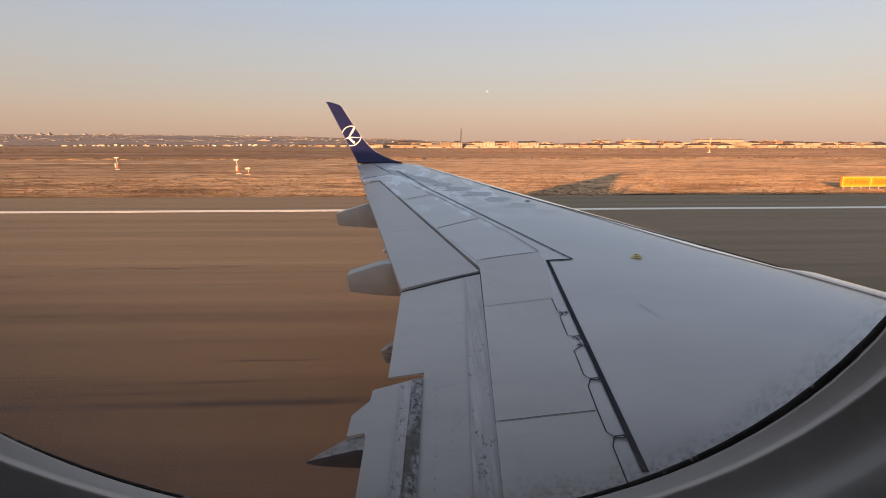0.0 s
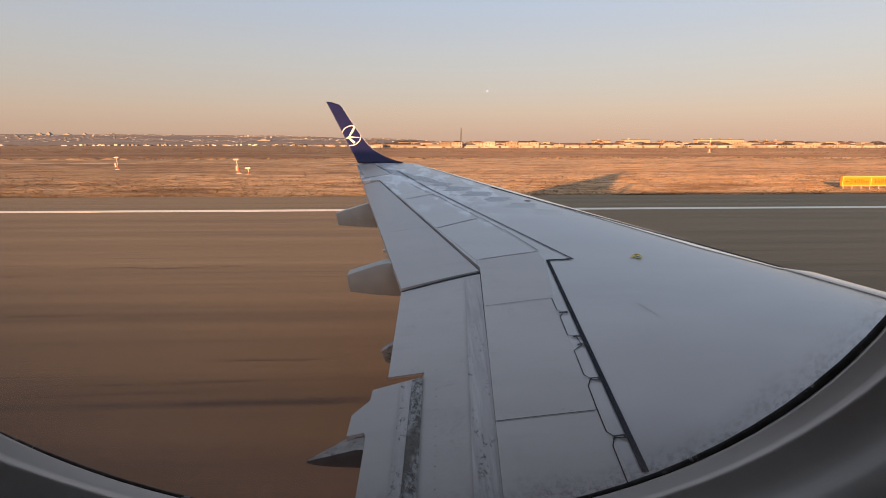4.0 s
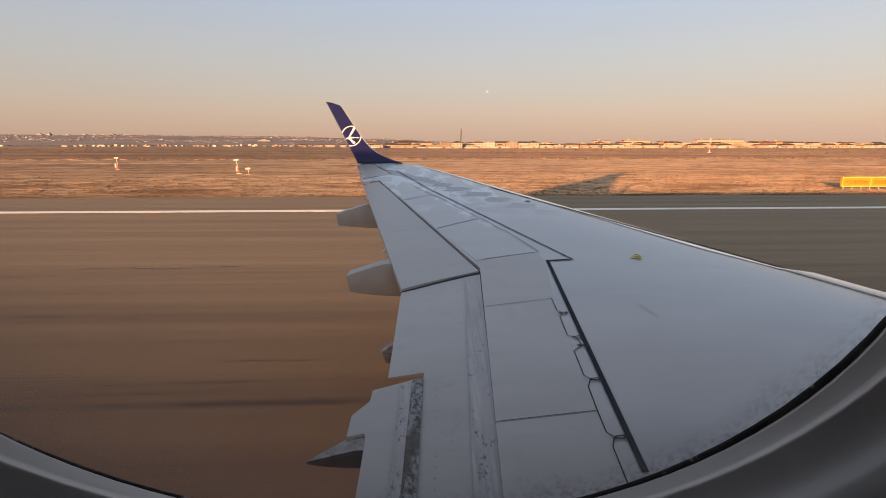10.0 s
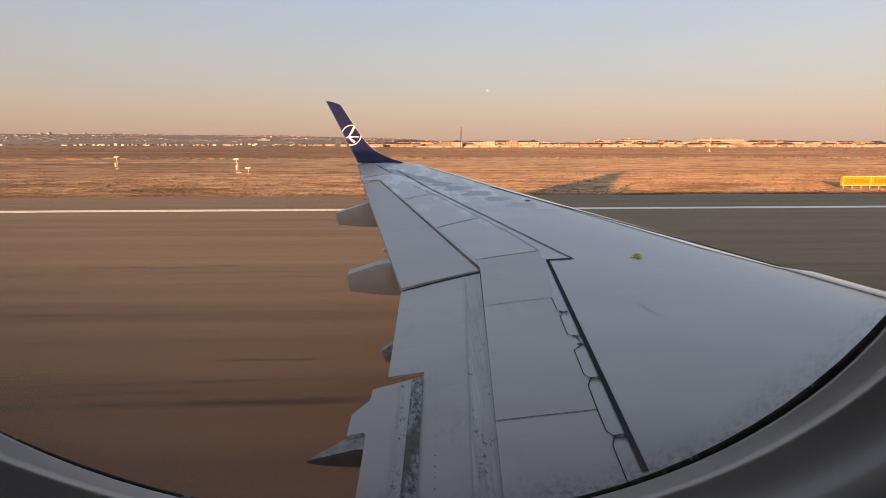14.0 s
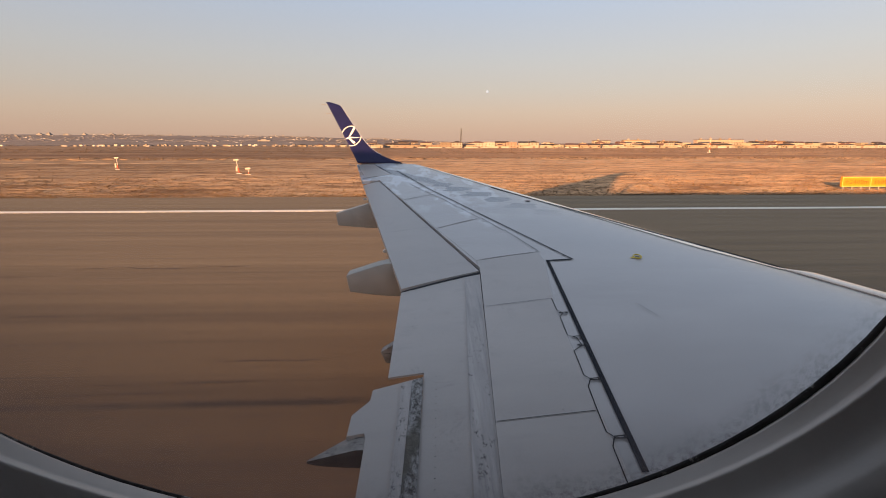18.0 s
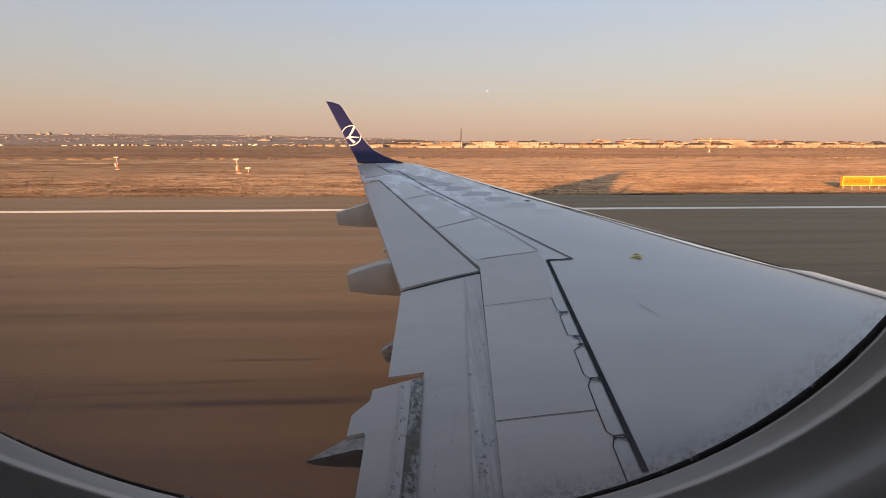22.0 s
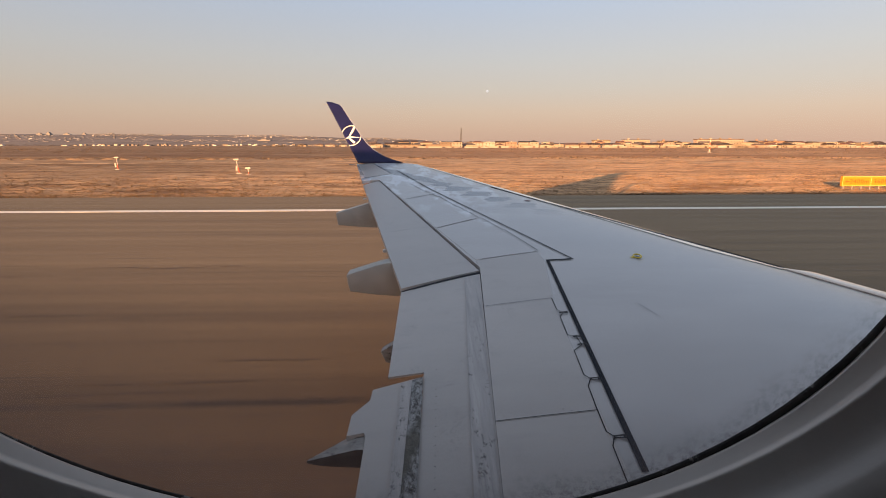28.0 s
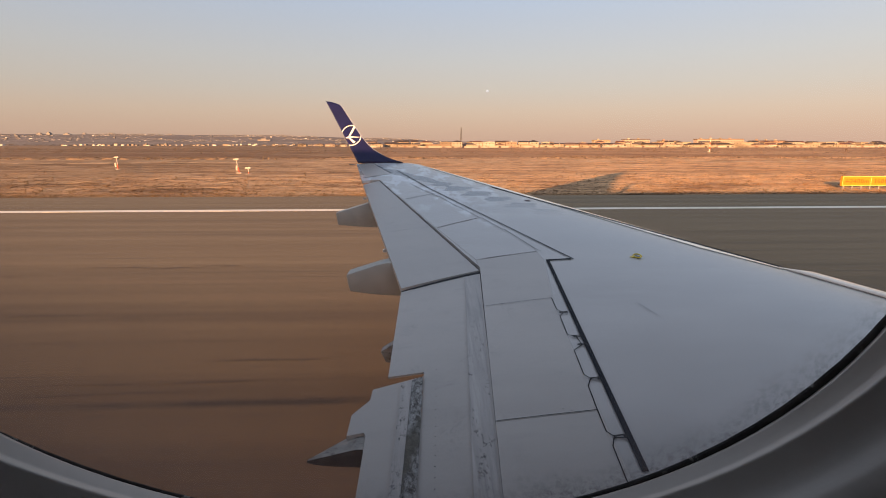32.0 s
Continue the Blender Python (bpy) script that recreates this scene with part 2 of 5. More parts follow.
def field_colour(m):
    """Dry grass and soil in long streaks."""
    big = m.noise(0.016, 6, m.coords(scale=(0.22, 1.9, 1)), 0.62)
    mid = m.noise(0.22, 7, m.coords(scale=(0.30, 0.75, 1)), 0.70)
    small = m.noise(1.5, 6, m.coords(scale=(0.40, 0.60, 1)), 0.76)
    c = m.ramp(big, [(0.36, (0.31, 0.19, 0.11)), (0.46, (0.50, 0.335, 0.20)), (0.55, (0.62, 0.435, 0.27)), (0.65, (0.38, 0.235, 0.14))])
    c = m.mix(m.ramp(mid, [(0.38, (0.75,)), (0.48, (0.0,))]), c, (0.22, 0.138, 0.088))
    c = m.mix(m.ramp(mid, [(0.54, (0.0,)), (0.68, (0.5,))]), c, (0.66, 0.49, 0.32))
    c = m.mix(m.ramp(small, [(0.36, (0.75,)), (0.47, (0.0,))]), c, (0.17, 0.115, 0.075))
    c = m.mix(m.ramp(small, [(0.55, (0.0,)), (0.70, (0.6,))]), c, (0.62, 0.49, 0.35))
    # matted clumps of grass, pale on top, with bare soil between
    clump = m.noise(0.55, 5, m.coords(scale=(0.22, 0.55, 1)), 0.62)
    c = m.mix(m.ramp(clump, [(0.36, (0.60,)), (0.47, (0.0,))]), c, (0.20, 0.135, 0.09))
    c = m.mix(m.ramp(clump, [(0.53, (0.0,)), (0.66, (0.60,))]), c, (0.68, 0.53, 0.36))
    # reddish scrubland begins beyond the earth bank
    beyond = m.calc("MULTIPLY", m.ramp(m.calc("MULTIPLY", m.axis(1), 0.001), [(0.138, (0.0,)), (0.150, (0.62,)), (0.30, (0.5,)), (0.60, (0.25,))]), m.ramp(m.noise(0.03, 5, m.coords(scale=(0.3, 1.0, 1)), 0.65), [(0.38, (0.25,)), (0.55, (1.0,))]))
    c = m.mix(beyond, c, (0.225, 0.125, 0.078))
    # left darker, right brighter: the low sun's backscatter is painted into the colour
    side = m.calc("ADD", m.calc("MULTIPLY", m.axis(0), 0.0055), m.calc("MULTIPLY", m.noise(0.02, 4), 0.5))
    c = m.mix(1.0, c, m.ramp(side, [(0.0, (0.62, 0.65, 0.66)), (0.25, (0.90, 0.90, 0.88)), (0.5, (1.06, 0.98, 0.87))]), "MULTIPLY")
    return m.mix(1.0, c, (1.30, 1.17, 1.08), "MULTIPLY"), small, mid


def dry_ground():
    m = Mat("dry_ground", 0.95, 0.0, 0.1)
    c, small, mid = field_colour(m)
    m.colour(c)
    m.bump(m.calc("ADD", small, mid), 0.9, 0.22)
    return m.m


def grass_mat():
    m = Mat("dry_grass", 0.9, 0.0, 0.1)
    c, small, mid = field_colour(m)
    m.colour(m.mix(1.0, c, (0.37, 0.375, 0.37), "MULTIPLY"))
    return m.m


def scatter_mat(name, stops, rough=0.9):
    m = Mat(name, rough, 0.0, 0.1)
    m.colour(m.ramp(m.island(), stops))
    return m.m


def wall_mat():
    m = Mat("house_render", 0.9, 0.0, 0.2)
    base = m.ramp(m.each(), [(0.0, (0.27, 0.225, 0.175)), (0.3, (0.36, 0.32, 0.265)), (0.5, (0.20, 0.158, 0.125)), (0.75, (0.45, 0.425, 0.385)), (1.0, (0.29, 0.185, 0.145))])
    m.colour(m.mix(m.ramp(m.noise(0.8, 6), [(0.35, (0.35,)), (0.6, (0.0,))]), base, (0.36, 0.28, 0.2)))
    return m.m


def roof_mat():
    m = Mat("house_roof", 0.7, 0.0, 0.3)
    base = m.ramp(m.each(), [(0.0, (0.055, 0.040, 0.034)), (0.4, (0.085, 0.055, 0.043)), (0.6, (0.05, 0.048, 0.05)), (0.8, (0.19, 0.082, 0.058)), (1.0, (0.13, 0.125, 0.125))])
    m.colour(m.mix(m.ramp(m.noise(1.5, 6), [(0.4, (0.4,)), (0.6, (0.0,))]), base, (0.06, 0.05, 0.045)))
    return m.m


def pane_mat():
    """Clear acrylic with frost and dust creeping in from the rim."""
    m = Mat("window_acrylic", 0.08)
    n, l = m.n, m.l
    clear, shine, dust = n.new("ShaderNodeBsdfTransparent"), n.new("ShaderNodeBsdfGlossy"), n.new("ShaderNodeBsdfTranslucent")
    shine.inputs["Roughness"].default_value = 0.05
    dust.inputs["Color"].default_value = (0.070, 0.067, 0.073, 1)
    speck = m.noise(620, 4, None, 0.7)
    cloud = m.noise(38, 4)
    at = n.new("ShaderNodeSeparateXYZ")
    l.new(m.coords(), at.inputs[0])
    # distance from the middle of the oval, 1 at its rim
    dx, dz = m.calc("ADD", at.outputs[0], 0.0276), m.calc("SUBTRACT", at.outputs[2], 3.8382)
    u = m.calc("DIVIDE", m.calc("ADD", m.calc("MULTIPLY", dx, 0.9626), m.calc("MULTIPLY", dz, -0.2709)), 0.1893)
    v = m.calc("DIVIDE", m.calc("ADD", m.calc("MULTIPLY", dx, 0.2709), m.calc("MULTIPLY", dz, 0.9626)), 0.1514)
    rim = m.calc("ADD", m.calc("POWER", m.calc("ABSOLUTE", u, 0), 2.0), m.calc("POWER", m.calc("ABSOLUTE", v, 0), 2.0))
    rim = m.calc("ADD", rim, m.calc("MULTIPLY", m.calc("SUBTRACT", cloud, 0.5), 0.16))
    edge = m.calc("MULTIPLY", m.ramp(rim, [(0.875, (0,)), (0.95, (0.6,)), (1.0, (1,))]), m.ramp(u, [(0.0, (0.25,)), (0.25, (1.0,))]))
    grime = m.calc("MULTIPLY", m.ramp(rim, [(0.30, (0,)), (1.0, (1,))]), m.calc("MAXIMUM", m.ramp(m.calc("MULTIPLY", v, -1.0), [(0.20, (0.0,)), (0.65, (1.0,))]), m.ramp(m.calc("MULTIPLY", u, -1.0), [(0.25, (0.0,)), (0.95, (0.40,))])))
    grains = m.ramp(speck, [(0.44, (0.12,)), (0.64, (1.0,))])
    amount = m.calc("ADD", m.calc("ADD", m.calc("MULTIPLY", edge, m.calc("MULTIPLY", grains, 0.24)), m.calc("MULTIPLY", grime, 0.50)), 0.012)
    one, two = n.new("ShaderNodeMixShader"), n.new("ShaderNodeMixShader")
    one.inputs[0].default_value = 0.02
    l.new(clear.outputs[0], one.inputs[1])
    l.new(shine.outputs[0], one.inputs[2])
    l.new(amount, two.inputs[0])
    l.new(one.outputs[0], two.inputs[1])
    l.new(dust.outputs[0], two.inputs[2])
    l.new(two.outputs[0], n["Material Output"].inputs["Surface"])
    return m.m


PAINT, FROST, SEAL, SLOT = wing_paint(), frosted_paint(), dirty_seal(), grimy_slot()
BLACK = plain("black_line_paint", (0.010, 0.012, 0.018), 0.6, 0, 0.3, spec=0.12)
SEAM = plain("seam_and_shade_black", (0.025, 0.026, 0.029), 0.7, 0, 0.4, 30, spec=0.15)
COVE = plain("cove_grey", (0.17, 0.165, 0.165), 0.7, 0, 0.4, 30)
FAINT = plain("faint_seam", (0.17, 0.17, 0.18), 0.7, 0, 0.3, 30)
NAVY = plain("navy_paint", (0.0095, 0.0095, 0.060), 0.3, 0, 0.2, 3)
WHITE = plain("white_paint", (0.80, 0.78, 0.74), 0.4, 0, 0.05)
SLATPAINT = plain("polished_slat", (0.97, 0.82, 0.68), 0.28, 0.9, 0.03, 3)
CREAM = plain("cream_marker_paint", (0.41, 0.38, 0.345), 0.6, 0, 0.15, 4)
METAL = plain("bare_leading_edge", (0.92, 0.87, 0.81), 0.24, 0.85, 0.05, 4)
GREYPAINT = plain("fairing_paint", (0.385, 0.38, 0.345), 0.45, 0, 0.12, 5)
WORN = worn_paint()
SIDE_SHADE = plain("shaded_side_paint", (0.052, 0.046, 0.043), 0.8, 0, 0.4, 18)
YELLOW = plain("yellow_paint", (0.66, 0.50, 0.04), 0.45, 0, 0.2, 40)
RED = plain("red_mark", (0.16, 0.06, 0.05), 0.5)
POLERED = plain("faded_red_paint", (0.42, 0.09, 0.05), 0.6, 0, 0.2, 5)
FUSE = plain("fuselage_paint", (0.72, 0.72, 0.74), 0.35, 0, 0.05, 2)
TRIM = plain("cabin_plastic", (0.60, 0.55, 0.495), 0.36, 0, 0.05, 40, 0.02)
RUBBER = frayed_rubber()
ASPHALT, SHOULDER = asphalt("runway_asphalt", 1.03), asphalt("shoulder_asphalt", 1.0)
LINE = plain("runway_paint", (0.98, 0.86, 0.70), 0.7, 0, 0.08, 1.2)
CRACK = plain("crack_filler", (0.095, 0.062, 0.045), 0.9, 0, 0.4, 3)
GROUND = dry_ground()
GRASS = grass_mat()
BRUSH = scatter_mat("dry_brush", [(0.0, (0.14, 0.09, 0.055)), (0.5, (0.24, 0.165, 0.105)), (1.0, (0.36, 0.26, 0.17))])
TUSSOCK = scatter_mat("straw_tussocks", [(0.0, (0.055, 0.044, 0.034)), (0.5, (0.10, 0.083, 0.064)), (0.85, (0.15, 0.127, 0.10)), (1.0, (0.21, 0.18, 0.145))])
SCRUB = scatter_mat("scrub_twigs", [(0.0, (0.07, 0.045, 0.03)), (0.5, (0.13, 0.085, 0.055)), (1.0, (0.20, 0.14, 0.09))])
TREES = scatter_mat("bare_tree_crowns", [(0.0, (0.06, 0.05, 0.04)), (0.6, (0.11, 0.085, 0.06)), (1.0, (0.16, 0.11, 0.08))])
# far walls greyed: distance haze is put into their colour
FARWALL = scatter_mat("far_walls", [(0.0, (0.150, 0.140, 0.140)), (0.6, (0.185, 0.172, 0.168)), (0.78, (0.25, 0.235, 0.225)), (0.88, (0.40, 0.38, 0.365)), (1.0, (0.60, 0.58, 0.56))])
FARPLAIN = plain("far_grey_wall", (0.24, 0.225, 0.22), 0.9, 0, 0.1, 0.1)
FOOTWALL = scatter_mat("pale_far_walls", [(0.0, (0.2, 0.16, 0.13)), (0.45, (0.30, 0.25, 0.2)), (0.7, (0.45, 0.39, 0.33)), (1.0, (0.62, 0.57, 0.5))])
CLODS = scatter_mat("earth_clods", [(0.0, (0.07, 0.048, 0.032)), (0.6, (0.14, 0.098, 0.065)), (1.0, (0.22, 0.158, 0.108))])
SOIL = plain("pale_soil", (0.27, 0.19, 0.122), 0.95, 0, 0.35, 0.9, 0.5, spec=0.1)
TRACK = plain("bare_track_soil", (0.68, 0.45, 0.26), 0.95, 0, 0.25, 0.6, 0.4, spec=0.1)
DARKWEED = scatter_mat("dark_weeds", [(0.0, (0.055, 0.041, 0.028)), (1.0, (0.13, 0.096, 0.062))])
HILL = plain("hill_soil", (0.195, 0.160, 0.140), 0.95, 0, 0.30, 0.012)
WALL, ROOF = wall_mat(), roof_mat()
GLASS = plain("dark_window_glass", (0.05, 0.05, 0.055), 0.15, 0, 0.2)
STEEL = plain("galvanised_steel", (0.30, 0.29, 0.28), 0.5, 0.4)
MAST = plain("dark_mast_steel", (0.05, 0.048, 0.048), 0.7, 0.0)
SIGN = plain("yellow_sign_face", (0.60, 0.235, 0.010), 0.5, 0, 0.06, 2)
SIGNRIM = plain("pale_sign_border", (0.80, 0.52, 0.12), 0.5, 0, 0.06, 2)
SIGNINK = plain("faded_sign_ink", (0.16, 0.075, 0.012), 0.6, 0, 0.2, 6)
MOON = plain("pale_moon", (0.06, 0.075, 0.09), 0.95, 0, 0.25, 0.06)
# the moon's sunlit face is given as its own glow
moon_nodes = MOON.node_tree.nodes["Principled BSDF"]
moon_nodes.inputs["Emission Color"].default_value = (0.95, 0.97, 1.0, 1)
moon_nodes.inputs["Emission Strength"].default_value = 0.26


# ---- small builders ----
def mesh_of(name, verts, faces, mat, smooth=False):
    me = bpy.data.meshes.new(name)
    me.from_pydata([tuple(v) for v in verts], [], faces)
    me.materials.append(mat)
    if smooth:
        me.polygons.foreach_set("use_smooth", [True] * len(me.polygons))
    me.update()
    return me


def part(name, bm, material, parent, label=""):
    """One mesh object from a bmesh (or a mesh) under its thing."""
    if isinstance(bm, bpy.types.Mesh):
        me = bm
    else:
        me = bpy.data.meshes.new(name)
        bm.to_mesh(me)
        bm.free()
    if material and not me.materials:
        me.materials.append(material)
    ob = new(name, me)
    if parent:
        ob.parent = parent
        ob.matrix_parent_inverse = parent.matrix_basis.inverted()
    return tagged(ob, label)


def thing(name, at, label, category, group="", kind=""):
    ob = new(name)
    ob.location = at
    ob.empty_display_size = 0.2
    ob.matrix_basis = Matrix.Translation(at)
    return tagged(ob, label, category, group, kind)


def box(bm, lo, hi, bevel=0.0):
    r = bmesh.ops.create_cube(bm, size=1)
    for v in r["verts"]:
        v.co = Vector([lo[i] + (v.co[i] + 0.5) * (hi[i] - lo[i]) for i in range(3)])
    if bevel:
        edges = list({ed for v in r["verts"] for ed in v.link_edges})
        bmesh.ops.bevel(bm, geom=edges, offset=bevel, segments=2, affect="EDGES")
    return bm


def tube(bm, points, radius, sides=8):
    """A round bar through points."""
    rings = []
    pts = [Vector(p) for p in points]
    for i, p in enumerate(pts):
        d = (pts[min(i + 1, len(pts) - 1)] - pts[max(i - 1, 0)]).normalized()
        up = Vector((0, 0, 1)) if abs(d.z) < 0.9 else Vector((1, 0, 0))
        s = d.cross(up).normalized()
        w = s.cross(d)
        rings.append([bm.verts.new(p + radius * (math.cos(k * math.tau / sides) * s + math.sin(k * math.tau / sides) * w)) for k in range(sides)])
    for r0, r1 in zip(rings, rings[1:]):
        for k in range(sides):
            bm.faces.new((r0[k], r0[(k + 1) % sides], r1[(k + 1) % sides], r1[k]))
    bm.faces.new(rings[0][::-1])
    bm.faces.new(rings[-1])
    return bm


# ---- runway and ground ----
EDGE, SKEW = 38.35, 0.014


def ground_height(x, y):
    d = y - EDGE - SKEW * max(-200.0, min(200.0, x))
    if d < 0:
        return -0.08
    rough = 0.12 * noise.noise((x * 0.05, y * 0.07, 3))
    if d < 120:
        rough += 0.06 * noise.noise((x * 0.14, y * 0.7, 0)) + 0.07 * noise.noise((x * 0.35, y * 0.8, 7)) + 0.09 * noise.noise((x * 0.8, y * 1.1, 11))
    rough += 0.35 * noise.noise((x * 0.010, y * 0.02, 5)) * min(1, d / 150)
    bank = math.exp(-((y - SKEW * x - 136) / 2.6) ** 2) * max(0.0, 0.22 + 0.30 * noise.noise((x * 0.05, 1.5, 9)) + 0.35 * noise.noise((x * 0.22, 2.5, 9)))
    return -0.014 + 0.034 * min(1, d / 2.5) + min(1, d / 6) * rough + bank


def make_ground():
    ys = [-4600, -300, -60, 30, EDGE - 0.25, EDGE]
    y = EDGE + 0.3
    while y < 4600:
        ys.append(y)
        y += 0.28 if y < 62 else 0.6 if y < 110 else 1.3 if y < 200 else (y - EDGE) * 0.045
    ys.append(4600)
    xs = sorted({round(s * k * 0.6, 2) for k in range(170) for s in (-1, 1)} | {round(s * (102 + 1.6 * k), 2) for k in range(70) for s in (-1, 1)} | {round(s * (220 + 4380 * (k / 40) ** 2), 1) for k in range(41) for s in (-1, 1)})
    verts = []
    for y in ys:
        for x in xs:
            q = y + SKEW * max(-200.0, min(200.0, x))
            verts.append((x, q, ground_height(x, q + 1e-4)))
    w = len(xs)
    faces = [(j * w + i, j * w + i + 1, (j + 1) * w + i + 1, (j + 1) * w + i) for j in range(len(ys) - 1) for i in range(w - 1)]
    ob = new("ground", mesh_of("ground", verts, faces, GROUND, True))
    tagged(ob, "flat field of dry frosty grass and bare soil", "ground", kind="structure")


make_ground()


def slab(name, y0, y1, z0, z1, mat, label, category, half=2300.0):
    bm = box(bmesh.new(), (-half, y0, z0), (half, y1, z1))
    bmesh.ops.bisect_plane(bm, geom=bm.verts[:] + bm.edges[:] + bm.faces[:], plane_co=(-200, 0, 0), plane_no=(1, 0, 0))
    bmesh.ops.bisect_plane(bm, geom=bm.verts[:] + bm.edges[:] + bm.faces[:], plane_co=(200, 0, 0), plane_no=(1, 0, 0))
    for v in bm.verts:
        v.co.y += SKEW * max(-200.0, min(200.0, v.co.x))
    ob = part(name, bm, mat, None)
    return tagged(ob, label, category, kind="structure")


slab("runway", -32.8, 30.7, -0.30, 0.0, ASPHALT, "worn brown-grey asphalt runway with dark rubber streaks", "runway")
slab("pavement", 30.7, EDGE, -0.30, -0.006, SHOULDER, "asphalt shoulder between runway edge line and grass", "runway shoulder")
slab("runway_edge_line", 29.78, 30.60, -0.02, 0.005, LINE, "solid white painted runway edge line", "road marking")


def crack(x0, x1, y, seed, wide):
    """A ragged crack that wanders along the asphalt, with crumbled edges."""
    rnd = random.Random(seed)
    n = int((x1 - x0) / 0.06)
    verts, faces = [], []
    for k in range(n + 1):
        x = x0 + (x1 - x0) * k / n
        c = y + SKEW * x + 3.5 * wide * noise.noise((x * 0.55, seed, 0)) + 1.6 * wide * noise.noise((x * 2.3, seed, 5)) + 0.8 * wide * noise.noise((x * 7.0, seed, 6))
        w = wide * max(0.06, 0.5 + 1.1 * noise.noise((x * 1.7, seed, 9)) + rnd.uniform(-0.15, 0.15)) * math.sin(math.pi * (k + 0.3) / (n + 0.6)) ** 0.5
        verts += [(x, c - w, 0.003), (x, c + w * rnd.uniform(0.6, 1.2), 0.003)]
        if k:
            i = len(verts) - 4
            faces.append((i, i + 2, i + 3, i + 1))
    for _ in range(int((x1 - x0) * 9)):
        x = rnd.uniform(x0, x1)
        c = y + SKEW * x + 3.5 * wide * noise.noise((x * 0.55, seed, 0)) + rnd.gauss(0, 2.2 * wide)
        a, i = wide * rnd.uniform(0.15, 0.5), len(verts)
        for k in range(6):
            q = rnd.uniform(0.5, 1.2)
            verts.append((x + 3 * a * q * math.cos(k * math.tau / 6), c + a * q * math.sin(k * math.tau / 6), 0.0035))
        faces.append(tuple(range(i, i + 6)))
    ob = new("crack", mesh_of("crack", verts, faces, CRACK))
    tagged(ob, "ragged dark crack with crumbled edges in runway asphalt", "crack", "cracks in the runway", "structure")


crack(-10.8, -5.2, 16.0, 3, 0.065)
crack(-14.2, -11.6, 15.0, 5, 0.04)
crack(-3.9, -1.9, 8.7, 8, 0.028)
crack(-6.6, -2.4, 7.85, 19, 0.018)
crack(-6.4, -3.6, 7.5, 11, 0.022)
crack(-9.3, -7.7, 11.4, 13, 0.032)
crack(-12.4, -10.6, 12.6, 17, 0.03)


# ---- wing shape ----
def te(y):
    return -0.25 - max(0.0, y - 4.4) * 0.178


def le(y):
    return 4.35 - 0.65 * (max(y, 1.2) - 5.15)


def skin(x, y):
    """Height of the wing's upper surface."""
    c = le(y) - te(y)
    u = min(1.0, max(0.0, (x - te(y)) / c))
    v, w = max(0.0, (u - 0.5) / 0.5), max(0.0, 0.45 - u)
    return 2.0 + 0.117 * y - c * (0.09 * w * w + 0.03 * v * v + 0.035 * v ** 8)


def lerp(p, q, t):
    return tuple(i + (j - i) * t for i, j in zip(p, q))


def plate(bm, a, b, c, d, lift, thick, n=10, m=6, drop=0.0):
    """A curved plate over the plan quad a-b-c-d; drop lowers its c-d edge."""
    top, low = [], []
    for i in range(n + 1):
        r0, r1 = [], []
        for j in range(m + 1):
            p = lerp(lerp(a, b, i / n), lerp(d, c, i / n), j / m)
            z = skin(*p) + lift - drop * (j / m) ** 1.3
            r0.append(bm.verts.new((*p, z)))
            r1.append(bm.verts.new((*p, z - thick)))
        top.append(r0)
        low.append(r1)
    for i in range(n):
        for j in range(m):
            f = bm.faces.new((top[i][j], top[i + 1][j], top[i + 1][j + 1], top[i][j + 1]))
            f.smooth = True
            bm.faces.new((low[i][j], low[i][j + 1], low[i + 1][j + 1], low[i + 1][j]))
    for i in range(n):
        bm.faces.new((top[i][0], low[i][0], low[i + 1][0], top[i + 1][0]))
        bm.faces.new((top[i][m], top[i + 1][m], low[i + 1][m], low[i][m]))
    for j in range(m):
        bm.faces.new((top[0][j], top[0][j + 1], low[0][j + 1], low[0][j]))
        bm.faces.new((top[n][j], low[n][j], low[n][j + 1], top[n][j + 1]))
    for rim in (top[0], top[n], [row[0] for row in top], [row[m] for row in top]):
        for v0, v1 in zip(rim, rim[1:]):
            bm.edges.get((v0, v1)).smooth = False
    return bm


def ribbon(bm, points, width, lift=0.004, drop=None, step=0.25):
    """A flat painted or filled line that follows the wing's skin."""
    pts = [Vector(points[0])]
    for q in points[1:]:
        p, q = pts[-1], Vector(q)
        k = max(1, int((q - p).length / step))
        pts += [p.lerp(q, (i + 1) / k) for i in range(k)]
    rows = []
    for i, p in enumerate(pts):
        d0 = (p - pts[i - 1]).normalized() if i else None
        d1 = (pts[i + 1] - p).normalized() if i + 1 < len(pts) else None
        d0, d1 = d0 or d1, d1 or d0
        s0, s1 = Vector((-d0.y, d0.x)), Vector((-d1.y, d1.x))
        s = (s0 + s1).normalized()
        s = s * (width / 2 / max(0.5, s.dot(s0)))
        rows.append([bm.verts.new((q.x, q.y, skin(q.x, q.y) + lift)) for q in (p - s, p + s)])
    for r0, r1 in zip(rows, rows[1:]):
        bm.faces.new((r0[0], r1[0], r1[1], r0[1]))
    return bm


wing = thing("aircraft_wing", (1.5, 0.2, 2.0), "grey-white painted airliner wing with navy winglet and dirty flaps", "aircraft wing")


def aft(y):
    """Rear edge of the fixed wing, ahead of the flaps."""
    if y < 5.06:
        return 0.354 + (y - 2.1) * 0.0652
    if y < 9.87:
        return 0.55 + (y - 5.06) * (-0.886 - 0.55) / 4.81
    return te(y) - 0.0 if y > 9.88 else -0.886


